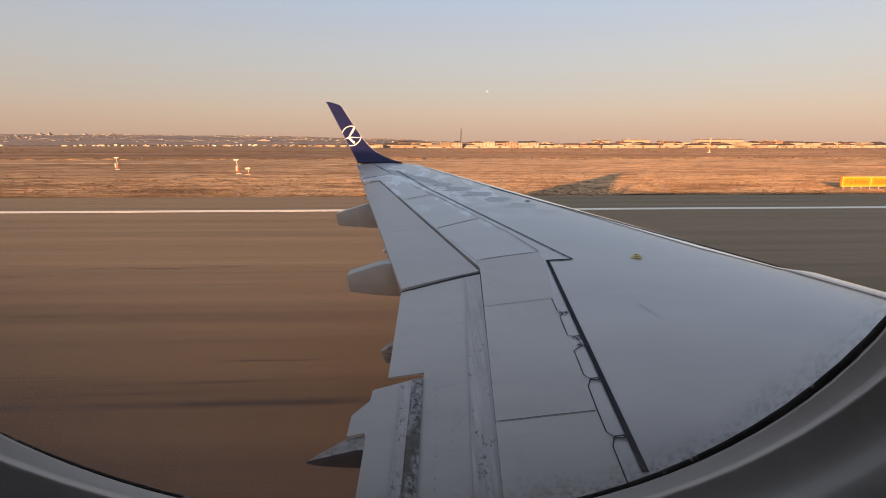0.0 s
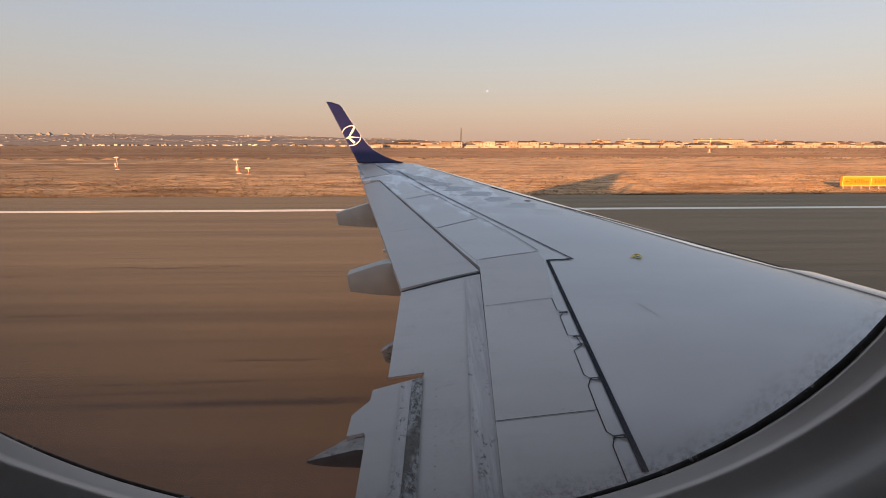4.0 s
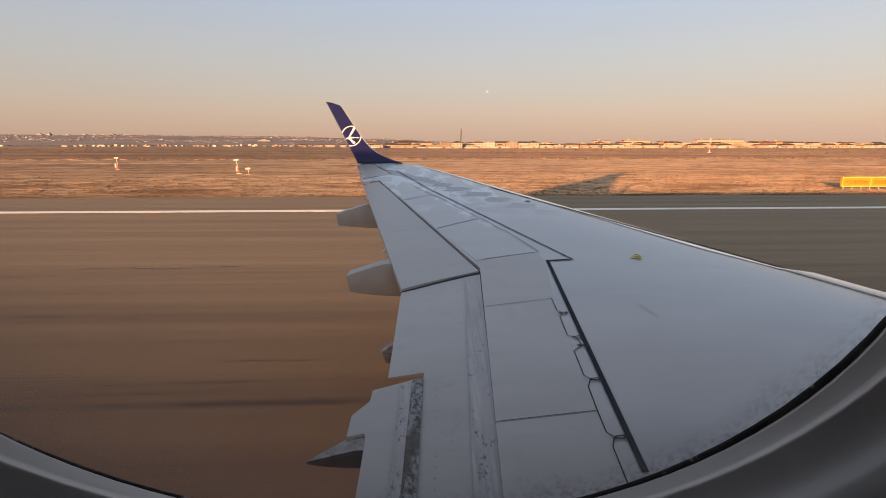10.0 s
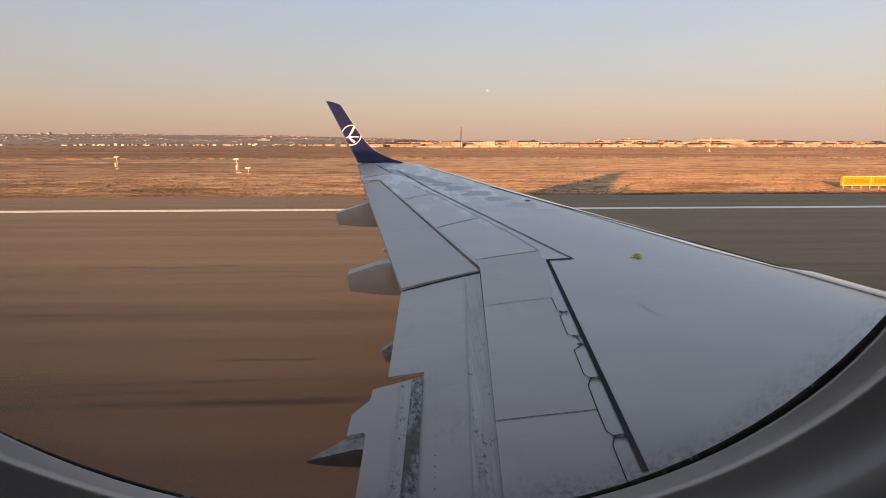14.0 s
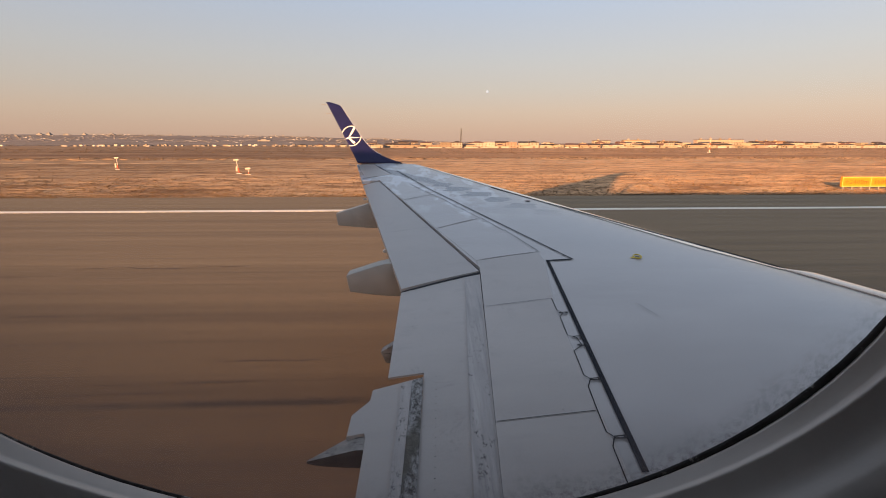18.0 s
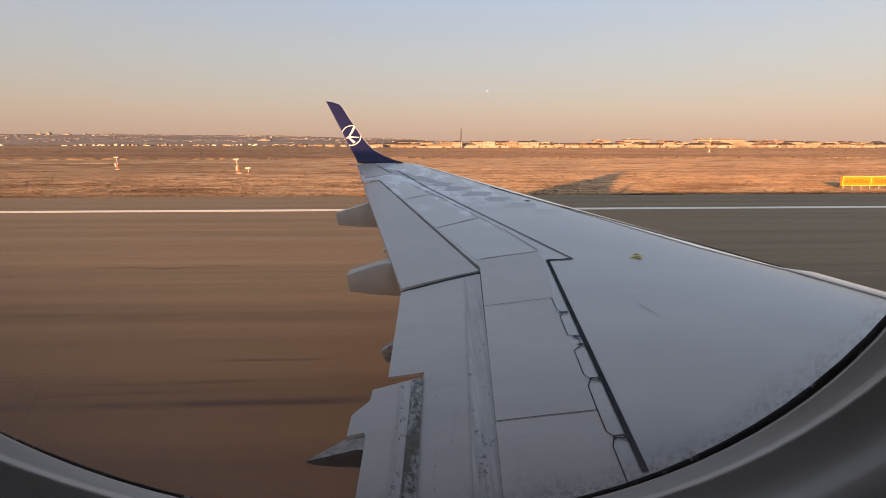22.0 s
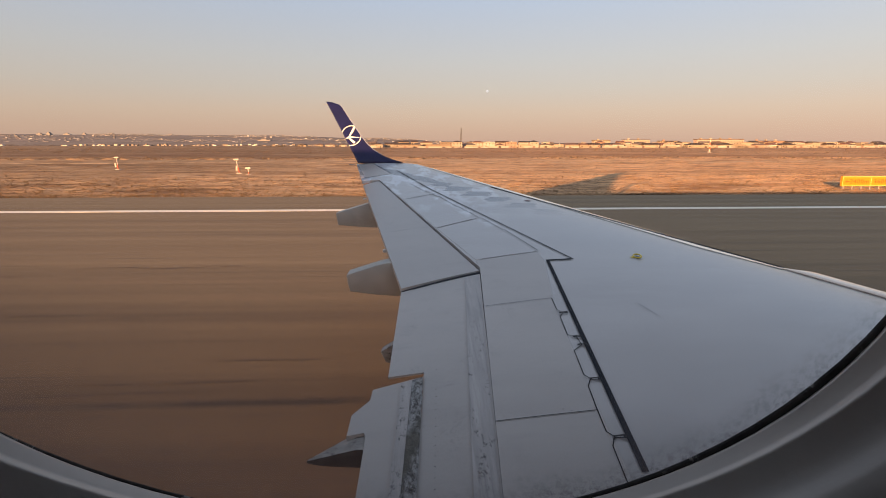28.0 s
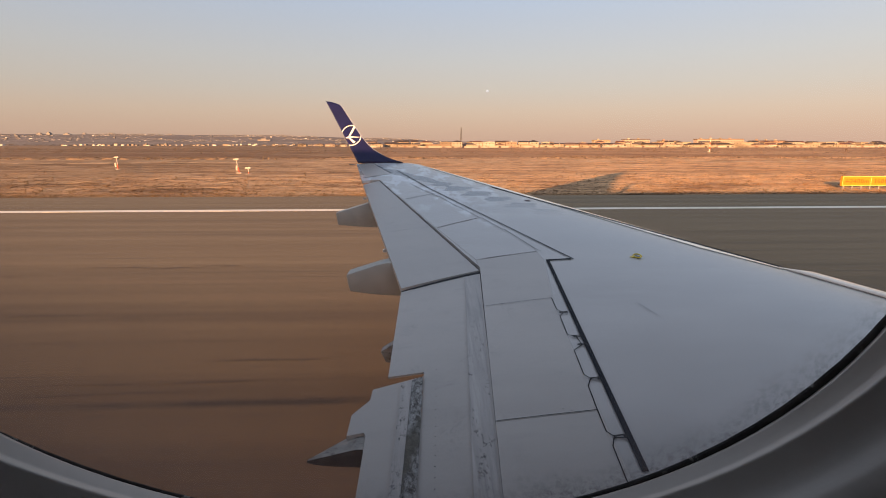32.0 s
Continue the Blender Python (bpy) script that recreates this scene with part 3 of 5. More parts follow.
def make_wing_box():
    stations = [-1.15, -0.6, -0.2] + [0.12 + k * 0.245 for k in range(20)] + [5.03, 5.06] + [5.3 + k * 0.4 for k in range(12)] + [9.869, 9.885, 10.3, 10.8, 11.3, 11.7, 11.84]
    us = [0, 0.04, 0.1, 0.2, 0.3, 0.4, 0.5, 0.6, 0.68, 0.75, 0.81, 0.86, 0.9, 0.93, 0.96, 0.98, 0.99, 1.0]
    verts, faces = [], []
    for y in stations:
        x0, x1 = aft(y), le(y)
        c = x1 - te(y)
        ring = [(x0 + (x1 - x0) * u, y, skin(x0 + (x1 - x0) * u, y)) for u in us]
        for u in us[-2::-1]:
            x = x0 + (x1 - x0) * u
            t = c * 0.11 * min(1, ((1 - u) * 3) ** 0.6) * (0.35 + 0.65 * u) * (0.6 if y < 9.87 else 0.5)
            ring.append((x, y, skin(x, y) - max(t, 0.015)))
        verts += ring
    w = len(us) * 2 - 1
    for i in range(len(stations) - 1):
        for j in range(w):
            k = (j + 1) % w
            faces.append((i * w + j, (i + 1) * w + j, (i + 1) * w + k, i * w + k))
    faces.append(tuple(range(w)))
    faces.append(tuple((len(stations) - 1) * w + j for j in range(w))[::-1])
    me = mesh_of("wing_skin", verts, faces, FROST, True)
    me.polygons.foreach_set("use_smooth", [len(p.vertices) == 4 for p in me.polygons])
    bm = bmesh.new()
    bm.from_mesh(me)
    bmesh.ops.recalc_face_normals(bm, faces=bm.faces)
    for ed in bm.edges:
        if len(ed.link_faces) == 2 and ed.calc_face_angle(0) > radians(40):
            ed.smooth = False
    part("wing_skin", bm, FROST, wing, "smooth pale grey upper skin with frost patches")


make_wing_box()

# spoilers and fixed trailing panels, laid a little proud of the box
for a_, b_, c_, d_, name in (
        ((1.00, 2.683), (0.93, 0.4), (0.252, 0.4), (0.389, 2.643), "spoiler_panel"),
        ((1.085, 4.2405), (1.00, 2.6865), (0.392, 2.6465), (0.492, 4.1505), "spoiler_panel"),
        ((1.235, 5.16), (1.10, 4.242), (0.496, 4.152), (0.545, 5.03), "fixed_panel"),
        ((1.225, 5.45), (1.235, 5.1605), (0.546, 5.0305), (0.53, 5.26), "fixed_panel"),
        ((0.70, 6.88), (1.215, 5.48), (0.528, 5.28), (0.14, 6.49), "spoiler_panel"),
        ((0.15, 8.50), (0.69, 6.90), (0.13, 6.515), (-0.36, 8.16), "spoiler_panel"),
        ((-0.60, 10.2), (0.14, 8.52), (-0.366, 8.18), (-0.86, 9.82), "spoiler_panel")):
    part(name, plate(bmesh.new(), a_, b_, c_, d_, 0.0035, 0.02, 8, 6), FROST if a_[1] > 6.5 else PAINT, wing)

# flaps
bm = plate(bmesh.new(), (-0.899, 9.862), (0.533, 5.035), (-0.247, 4.785), (-1.187, 9.745), -0.02, 0.05, 14, 8, 0.03)
part("outboard_flap", bm, PAINT, wing, "lowered outboard flap in grey paint")
bm = plate(bmesh.new(), (0.531, 4.93), (0.430, 3.27), (-0.271, 3.294), (-0.247, 4.735), -0.012, 0.014, 8, 8, 0.05)
plate(bm, (0.429, 3.2695), (0.238, 0.3), (-0.115, 0.3), (-0.024, 3.285), -0.012, 0.05, 10, 8, 0.028)
inboard = part("inboard_flap", bm, PAINT, wing, "grey inboard flap with dirty leading strip")
part("seal_strip", plate(bmesh.new(), (0.517, 4.90), (0.226, 0.3), (0.110, 0.3), (0.375, 4.86), -0.0075, 0.012, 16, 3), SEAL, inboard, "grimy rubbed seal strip")
# cove panels coloured dark so the gaps ahead of the flaps look shaded
part("cove_panel", plate(bmesh.new(), (0.56, 5.06), (0.22, 0.3), (0.16, 0.3), (0.44, 4.9), -0.05, 0.02, 12, 2), COVE, wing)
part("cove_panel", plate(bmesh.new(), (-0.88, 9.87), (0.57, 5.05), (0.42, 5.0), (-1.0, 9.84), -0.06, 0.02, 12, 2), SEAM, wing)
part("flap_end_rib", plate(bmesh.new(), (0.52, 5.034), (0.522, 4.972), (-0.09, 4.775), (-0.09, 4.80), -0.032, 0.03, 4, 6, 0.03), GREYPAINT, wing)

# black strips laid in the gap between the flaps to draw its shade
part("gap_shade_strip", plate(bmesh.new(), (-0.130, 4.770), (-0.130, 4.752), (-0.246, 4.728), (-0.246, 4.742), -0.046, 0.008, 2, 6, 0.014), SEAM, wing)
part("gap_shade_strip", plate(bmesh.new(), (0.532, 4.968), (0.532, 4.927), (-0.135, 4.745), (-0.135, 4.772), -0.007, 0.012, 2, 10, 0.041), SEAM, wing, "black strip drawing the shaded gap between the flaps")

# slotted inboard tab behind the flap
bm = bmesh.new()
outline = [(-0.03, 3.215), (-0.364, 3.161), (-0.371, 3.046), (-0.473, 2.915), (-0.476, 2.724), (-0.375, 2.735), (-0.362, 2.70), (-0.362, 2.26), (-0.335, 0.3), (-0.12, 0.3), (-0.06, 2.2)]
up = [bm.verts.new((x, y, skin(x, y) - 0.03 + 0.12 * min(0, x + 0.03))) for x, y in outline]
dn = [bm.verts.new(v.co - Vector((0, 0, 0.03))) for v in up]
bm.faces.new(up)
bm.faces.new(dn[::-1])
for i in range(len(up)):
    k = (i + 1) % len(up)
    bm.faces.new((up[i], dn[i], dn[k], up[k]))
bmesh.ops.recalc_face_normals(bm, faces=bm.faces)
tab = part("flap_tab", bm, PAINT, wing, "stepped grey tab behind the flap")
part("slot_strip", plate(bmesh.new(), (-0.028, 3.205), (-0.105, 0.3), (-0.205, 0.3), (-0.100, 3.18), -0.022, 0.01, 14, 3, 0.006), SLOT, tab, "blackened greasy slot with peeling paint")
part("seal_strip", plate(bmesh.new(), (-0.102, 3.18), (-0.203, 0.3), (-0.252, 0.3), (-0.172, 3.165), -0.026, 0.01, 14, 2, 0.006), SEAL, tab)

# tip panel behind the winglet root
part("tip_panel", plate(bmesh.new(), (-1.215, 11.77), (-0.715, 10.43), (-1.185, 10.17), (-1.535, 11.77), 0.005, 0.02, 8, 6), PAINT, wing, "plain grey tip panel")
part("skin_seam", ribbon(bmesh.new(), [(-1.24, 10.12), (-0.98, 10.265)], 0.022, 0.008), SEAM, wing)

# painted walkway line and seams
part("walkway_line", ribbon(bmesh.new(), [(1.068, 2.194), (1.272, 5.183), (1.53, 5.21)], 0.035, 0.007), BLACK, wing, "black painted walkway border line")
part("walkway_line", ribbon(bmesh.new(), [(1.55, 5.20), (0.06, 8.90), (-0.61, 10.83)], 0.018, 0.007), BLACK, wing, "black painted walkway border line")
hinge = [(1.09, 4.244), (1.079, 4.018), (1.118, 3.952), (1.076, 3.894), (1.053, 3.586), (1.11, 3.545), (1.117, 3.428), (1.04, 3.356), (1.018, 3.053), (1.047, 3.004), (1.009, 2.927), (0.991, 2.718), (0.977, 2.50), (1.006, 2.457), (0.973, 2.385), (0.957, 2.16), (0.93, 0.9)]
part("hinge_seam", ribbon(bmesh.new(), hinge, 0.0065, 0.0065), SEAM, wing)
for x, y in ((1.125, 3.95), (1.128, 3.548), (1.128, 3.425), (1.085, 2.996), (1.045, 2.449)):
    bm = bmesh.new()
    for dy in (-0.011, 0.011):
        ribbon(bm, [(x - 0.040, y + dy * 0.6), (x + 0.018, y + dy)], 0.011, 0.0105)
    ribbon(bm, [(x + 0.008, y), (x + 0.028, y)], 0.034, 0.011)
    ribbon(bm, [(x - 0.046, y), (x - 0.030, y)], 0.018, 0.011)
    part("hinge_fitting", bm, SEAM, wing)
outer = [(1.235, 5.50), (0.985, 6.33), (0.955, 6.34), (0.80, 6.80), (0.765, 6.90), (0.735, 6.90), (0.485, 7.56), (0.46, 7.57), (0.20, 8.31), (0.175, 8.30), (-0.05, 8.77), (-0.30, 9.4)]
part("hinge_seam", ribbon(bmesh.new(), outer, 0.008, 0.009), SEAM, wing)
for pts, w, mat in (([(0.395, 2.645), (0.993, 2.685)], 0.0055, SEAM), ([(0.505, 4.151), (1.09, 4.241)], 0.006, FAINT),
                    ([(0.59, 5.29), (1.265, 5.478)], 0.0065, SEAM), ([(0.136, 6.507), (0.70, 6.90)], 0.008, SEAM), ([(-0.30, 8.17), (0.15, 8.51)], 0.014, FAINT),
                    ([(-1.203, 11.79), (-0.696, 10.45)], 0.011, SEAM), ([(1.784, 4.08), (1.857, 3.83)], 0.006, FAINT)):
    part("skin_seam", ribbon(bmesh.new(), pts, w, 0.0095), mat, wing)

# leading edge
def nose(y, u):
    x = te(y) + u * (le(y) - te(y))
    return x, y, skin(x, y)


def nose_back(y):
    """Where the bare metal strip meets the painted skin, as a share of the chord."""
    return 0.829 + 0.046 * max(0.0, min(1.0, (5.75 - y) / 0.75))


bm = bmesh.new()
rows = []
for k in range(41):
    y = 11.4 - k * 0.157
    row = []
    for j in range(7):
        x, yy, z = nose(y, nose_back(y) + (0.916 - nose_back(y)) * j / 6)
        row.append(bm.verts.new((x, yy, z + 0.004)))
    rows.append(row)
for r0, r1 in zip(rows, rows[1:]):
    for v0, v1, v2, v3 in zip(r0, r0[1:], r1[1:], r1):
        bm.faces.new((v0, v1, v2, v3)).smooth = True
bmesh.ops.recalc_face_normals(bm, faces=bm.faces)
part("leading_edge", bm, METAL, wing, "bare polished metal leading edge strip")
seam_line = [nose(y, nose_back(y))[:2] for y in (1.3, 2, 3, 4, 4.6, 5.0, 5.25, 5.5, 5.75, 6, 7, 8, 9, 10, 11.2)]
part("skin_seam", ribbon(bmesh.new(), seam_line, 0.010, 0.007), FAINT, wing)

bm = bmesh.new()
rows = []
for k in range(45):
    y = 5.22 - k * 0.089
    fade = max(0.0, min(1.0, (5.22 - y) / 0.19))
    fade = fade * fade * (3 - 2 * fade)
    ring = []
    for u, h in ((0.880, 0.004), (0.882, 0.016), (0.888, 0.025), (0.90, 0.034), (0.92, 0.0435), (0.94, 0.045), (0.96, 0.040), (0.98, 0.02), (0.99, 0.0)):
        x, yy, z = nose(y, u)
        ring.append(bm.verts.new((x, yy, z + 0.004 + h * fade)))
    x, yy, z = nose(y, 0.985)
    ring.append(bm.verts.new((x, yy, z - 0.03)))
    x, yy, z = nose(y, 0.885)
    ring.append(bm.verts.new((x, yy, z - 0.02)))
    rows.append(ring)
for r0, r1 in zip(rows, rows[1:]):
    for k in range(len(r0)):
        bm.faces.new((r0[k], r0[(k + 1) % len(r0)], r1[(k + 1) % len(r0)], r1[k])).smooth = k < 7
bm.faces.new(rows[0][::-1])
bm.faces.new(rows[-1])
bmesh.ops.recalc_face_normals(bm, faces=bm.faces)
part("slat", bm, SLATPAINT, wing, "raised inboard slat in polished metal")
# black bar added along the nose to draw the slat's deep shadow
bm = bmesh.new()
for ys, r in (((5.16, 5.4, 6.0, 6.6, 7.3, 7.8), 0.011), ((7.8, 8.5, 9.2), 0.007)):
    rim = []
    for y in ys:
        x = te(y) + (0.908 - 0.024 * (y - 5)) * (le(y) - te(y))
        rim.append((x, y, skin(x, y) + 0.002))
    tube(bm, rim, r, 8)
part("slat_gap_seal", bm, SEAM, wing, "black bar drawing the shadow under the slat")

# rivet dots, marks
bm = bmesh.new()
rnd = random.Random(4)
for k in range(26):
    y = 3.25 - k * 0.075 + rnd.uniform(-0.01, 0.01)
    x = 0.062 - (3.25 - y) * 0.028
    bmesh.ops.create_circle(bm, cap_ends=True, radius=0.0042, segments=6, matrix=Matrix.Translation((x, y, skin(x, y) - 0.004)))
part("rivet_row", bm, SEAM, inboard)["kind"] = "stuff"
loop = []
for k in range(21):
    x, y = 2.262 + 0.036 * math.cos(k * math.tau / 20), 5.275 + 0.060 * math.sin(k * math.tau / 20)
    loop.append((x, y, skin(x, y) + 0.012 + 0.006 * math.cos(k * math.tau / 20)))
hook = part("tie_down_loop", tube(bmesh.new(), loop, 0.0075, 8), YELLOW, wing, "yellow painted tie-down loop")
bm = bmesh.new()
ribbon(bm, [(2.236, 5.262), (2.178, 5.250)], 0.034, 0.006)
part("base_tab", bm, YELLOW, hook)
# flat grey disc paints the shade inside the loop
bm = bmesh.new()
bmesh.ops.create_circle(bm, cap_ends=True, radius=1.0, segments=18, matrix=Matrix.Translation((2.262, 5.275, skin(2.262, 5.275) + 0.005)) @ Matrix.Diagonal((0.030, 0.052, 1, 1)))
part("recess", bm, FAINT, hook, "flat grey disc, shade painted inside the loop")
bm = bmesh.new()
bmesh.ops.create_circle(bm, cap_ends=True, radius=0.05, segments=14, matrix=Matrix.Translation((1.62, 8.08, skin(1.62, 8.08) + 0.006)))
part("filler_cap", bm, RED, wing, "small dark red filler cap")


# flap track fairings
def fairing(tail_x, inner, outer, top, slope, base, depth, front, cap, label, mat, tip=1.0):
    """A wedge with a blunt tail: flat top rising forwards, flat sides, gently bowed belly."""
    bm = bmesh.new()
    rings = []
    r = 0.035 * (outer - inner)
    for i in range(13):
        t = max(0.0, (i - 1) / 11)
        x = tail_x + (front - tail_x) * t
        z1 = min(cap, top + slope * (x - tail_x))
        z0 = base - depth * math.sin(min(1.0, t / 0.6) * math.pi / 2)
        slim = 0.020 * tip if i == 0 else 0.0
        y0, y1 = inner + slim, inner + (outer - inner) * min(1.0, tip + (1 - tip) * (x - tail_x) / 0.2) - slim
        z0, z1 = z0 + slim, z1 - slim
        pull = 0.03 * (1 - t)
        ring = []
        for cy, cz, a0 in ((y1 - r, z1 - r, 0), (y0 + r, z1 - r, 90), (y0 + 1.6 * r, z0 + 1.6 * r, 180), (y1 - 1.6 * r, z0 + 1.6 * r, 270)):
            q = r if a0 < 180 else 1.6 * r
            for k in range(4):
                a = radians(a0 + 30 * k)
                z = cz + q * math.sin(a)
                lag = pull * (z1 - z) / max(0.01, z1 - z0) - (0.012 if i == 0 else 0.0)
                ring.append(bm.verts.new((x + lag, cy + q * math.cos(a), z)))
        rings.append(ring)
    n = 16
    for r0, r1 in zip(rings, rings[1:]):
        for k in range(n):
            f = bm.faces.new((r0[k], r0[(k + 1) % n], r1[(k + 1) % n], r1[k]))
            f.smooth = True
    bm.faces.new(rings[0])
    bm.faces.new(rings[-1][::-1])
    bmesh.ops.recalc_face_normals(bm, faces=bm.faces)
    for ed in bm.edges:
        if len(ed.link_faces) == 2 and ed.calc_face_angle(0) > radians(25):
            ed.smooth = False
    part("flap_track_fairing", bm, mat, wing, label)


fairing(-1.512, 8.58, 8.84, 2.663, 0.305, 2.462, 0.047, -0.3, 2.83, "blunt grey flap track fairing", GREYPAINT)
fairing(-0.889, 5.55, 5.79, 2.372, 0.316, 2.178, 0.058, 0.1, 2.505, "blunt grey flap track fairing", GREYPAINT)
fairing(-0.364, 3.88, 3.97, 2.164, 0.62, 2.066, 0.02, 0.0, 2.24, "short grey flap track fairing", WORN)

def pointed_fairing():
    """A sharp wedge: speckled flat top that tapers to a point, sides coloured dark for shade."""
    bm = bmesh.new()
    tip = Vector((-0.690, 2.627, 2.030))
    rings = []
    for k in range(9):
        t = k / 8
        x = tip.x + 0.37 * t
        z = min(2.112, tip.z + 0.284 * (x - tip.x))
        y0 = tip.y - 0.028 * t
        y1 = tip.y + 0.165 * min(1.0, t / 0.75) ** 0.9
        deep = 0.012 + 0.115 * min(1.0, t / 0.8) ** 0.8
        rings.append([bm.verts.new(p) for p in ((x, y0, z), (x, (y0 + y1) / 2, z + 0.006), (x, y1, z), (x, y1 - 0.02 * t, z - deep), (x, y0 + 0.02 * t, z - deep), (x, y0, z - 0.3 * deep))])
    for r0, r1 in zip(rings, rings[1:]):
        for k in range(6):
            f = bm.faces.new((r0[k], r0[(k + 1) % 6], r1[(k + 1) % 6], r1[k]))
            f.material_index = 0 if k < 2 else 1
    bm.faces.new(rings[0])
    bm.faces.new(rings[-1][::-1])
    bmesh.ops.recalc_face_normals(bm, faces=bm.faces)
    ob = part("flap_track_fairing", bm, WORN, wing, "pointed weathered flap track fairing, its sides painted dark for shade")
    ob.data.materials.append(SIDE_SHADE)


pointed_fairing()


# small hinge brackets showing behind the flap
for x, y, z in ((-0.515, 6.2, 2.52), (-1.148, 9.54, 2.815)):
    bm = box(bmesh.new(), (x - 0.018, y - 0.03, z - 0.03), (x + 0.08, y + 0.03, z + 0.008), 0.008)
    tube(bm, [(x - 0.010, y - 0.045, z - 0.01), (x - 0.010, y + 0.045, z - 0.01)], 0.014, 8)
    part("hinge_bracket", bm, WHITE, wing, "small white hinge bracket")


# winglet
def fin_at(s, u, off=0.0):
    """A point of the winglet's inner face: s from root to tip, u from rear to front edge."""
    chord = 0.46 - 0.17 * s + 0.58 * (1 - s) ** 8
    if s > 0.94:
        chord -= (s - 0.94) * 1.6
    x = -1.553 - 0.789 * s + u * chord
    y = 11.83 + 0.72 * s ** 0.85
    z = 3.39 + 1.40 * s - (0.035 * u * u if s > 0.94 else 0.0) * (s - 0.94) / 0.06
    return (x, y - off, z + off * 0.4)


bm = bmesh.new()
S, U = 22, 10
faces_in = [[bm.verts.new(fin_at(i / S, j / U)) for j in range(U + 1)] for i in range(S + 1)]
faces_out = []
for i in range(S + 1):
    row = []
    for j in range(U + 1):
        t = 0.07 * (1 - 0.6 * i / S) * (4 * (j / U) * (1 - j / U)) ** 0.5 + 0.004
        x, y, z = fin_at(i / S, j / U)
        row.append(bm.verts.new((x, y + t, z - t * 0.4)))
    faces_out.append(row)
for g in (faces_in, faces_out):
    for i in range(S):
        for j in range(U):
            f = bm.faces.new((g[i][j], g[i + 1][j], g[i + 1][j + 1], g[i][j + 1]))
            f.smooth = True
for i in range(S):
    bm.faces.new((faces_in[i][0], faces_in[i + 1][0], faces_out[i + 1][0], faces_out[i][0]))
    bm.faces.new((faces_in[i][U], faces_in[i + 1][U], faces_out[i + 1][U], faces_out[i][U]))
for j in range(U):
    for i in (0, S):
        bm.faces.new((faces_in[i][j], faces_in[i][j + 1], faces_out[i][j + 1], faces_out[i][j]))
bmesh.ops.recalc_face_normals(bm, faces=bm.faces)
winglet = part("winglet", bm, NAVY, wing, "upswept navy blue winglet")


def on_winglet(dx, dz, off=0.006):
    """A point dx, dz metres from the emblem's middle."""
    s = 0.435 + dz / 1.40
    chord = 0.46 - 0.17 * s + 0.58 * (1 - s) ** 8
    u = (-1.725 + dx + 1.553 + 0.789 * s) / chord
    return fin_at(s, min(0.985, max(0.015, u)), off)


def emblem(points, width, label):
    bm = bmesh.new()
    rows = []
    pts = [Vector(p) for p in points]
    for i, p in enumerate(pts):
        d = (pts[min(i + 1, len(pts) - 1)] - pts[max(i - 1, 0)]).normalized()
        w = width[i] if isinstance(width, list) else width
        s = Vector((-d.y, d.x)) * w / 2
        rows.append([bm.verts.new(on_winglet(*(p - s))), bm.verts.new(on_winglet(*(p + s)))])
    for r0, r1 in zip(rows, rows[1:]):
        bm.faces.new((r0[0], r0[1], r1[1], r1[0]))
    part("emblem_stroke", bm, WHITE, winglet, label)


emblem([(0.225 * math.cos(k * math.tau / 48), 0.225 * math.sin(k * math.tau / 48)) for k in range(49)], 0.021, "thin cream ring emblem")
emblem([(-0.055, -0.035), (0.01, 0.08), (0.078, 0.195)], [0.03, 0.048, 0.072], "cream slanted bar emblem")
emblem([(-0.18, -0.065), (-0.06, -0.045), (0.05, -0.035)], [0.008, 0.045, 0.03], "cream slanted bar emblem")
emblem([(0.05, -0.037), (0.12, -0.04), (0.19, -0.043)], [0.018, 0.022, 0.01], "cream slanted bar emblem")
emblem([(-0.04, -0.07), (0.02, -0.115), (0.085, -0.165)], [0.03, 0.048, 0.06], "cream slanted bar emblem")
part("static_wick", tube(bmesh.new(), [(-1.60, 11.75, 3.345), (-1.74, 11.77, 3.355)], 0.010, 6), STEEL, wing)
for s in (0.80, 0.95):
    x, y, z = fin_at(s, 0.0)
    part("static_wick", tube(bmesh.new(), [(x + 0.01, y, z), (x - 0.15, y + 0.01, z + 0.012)], 0.005, 6), STEEL, wing)


# pale strip added for the bright fringe on the winglet's front edge
edge_line = [fin_at(0.12 + 0.81 * k / 16, 1.0, 0.003) for k in range(17)]
part("fringe_strip", tube(bmesh.new(), edge_line, 0.007, 6), METAL, winglet, "thin pale strip added for the bright edge fringe")


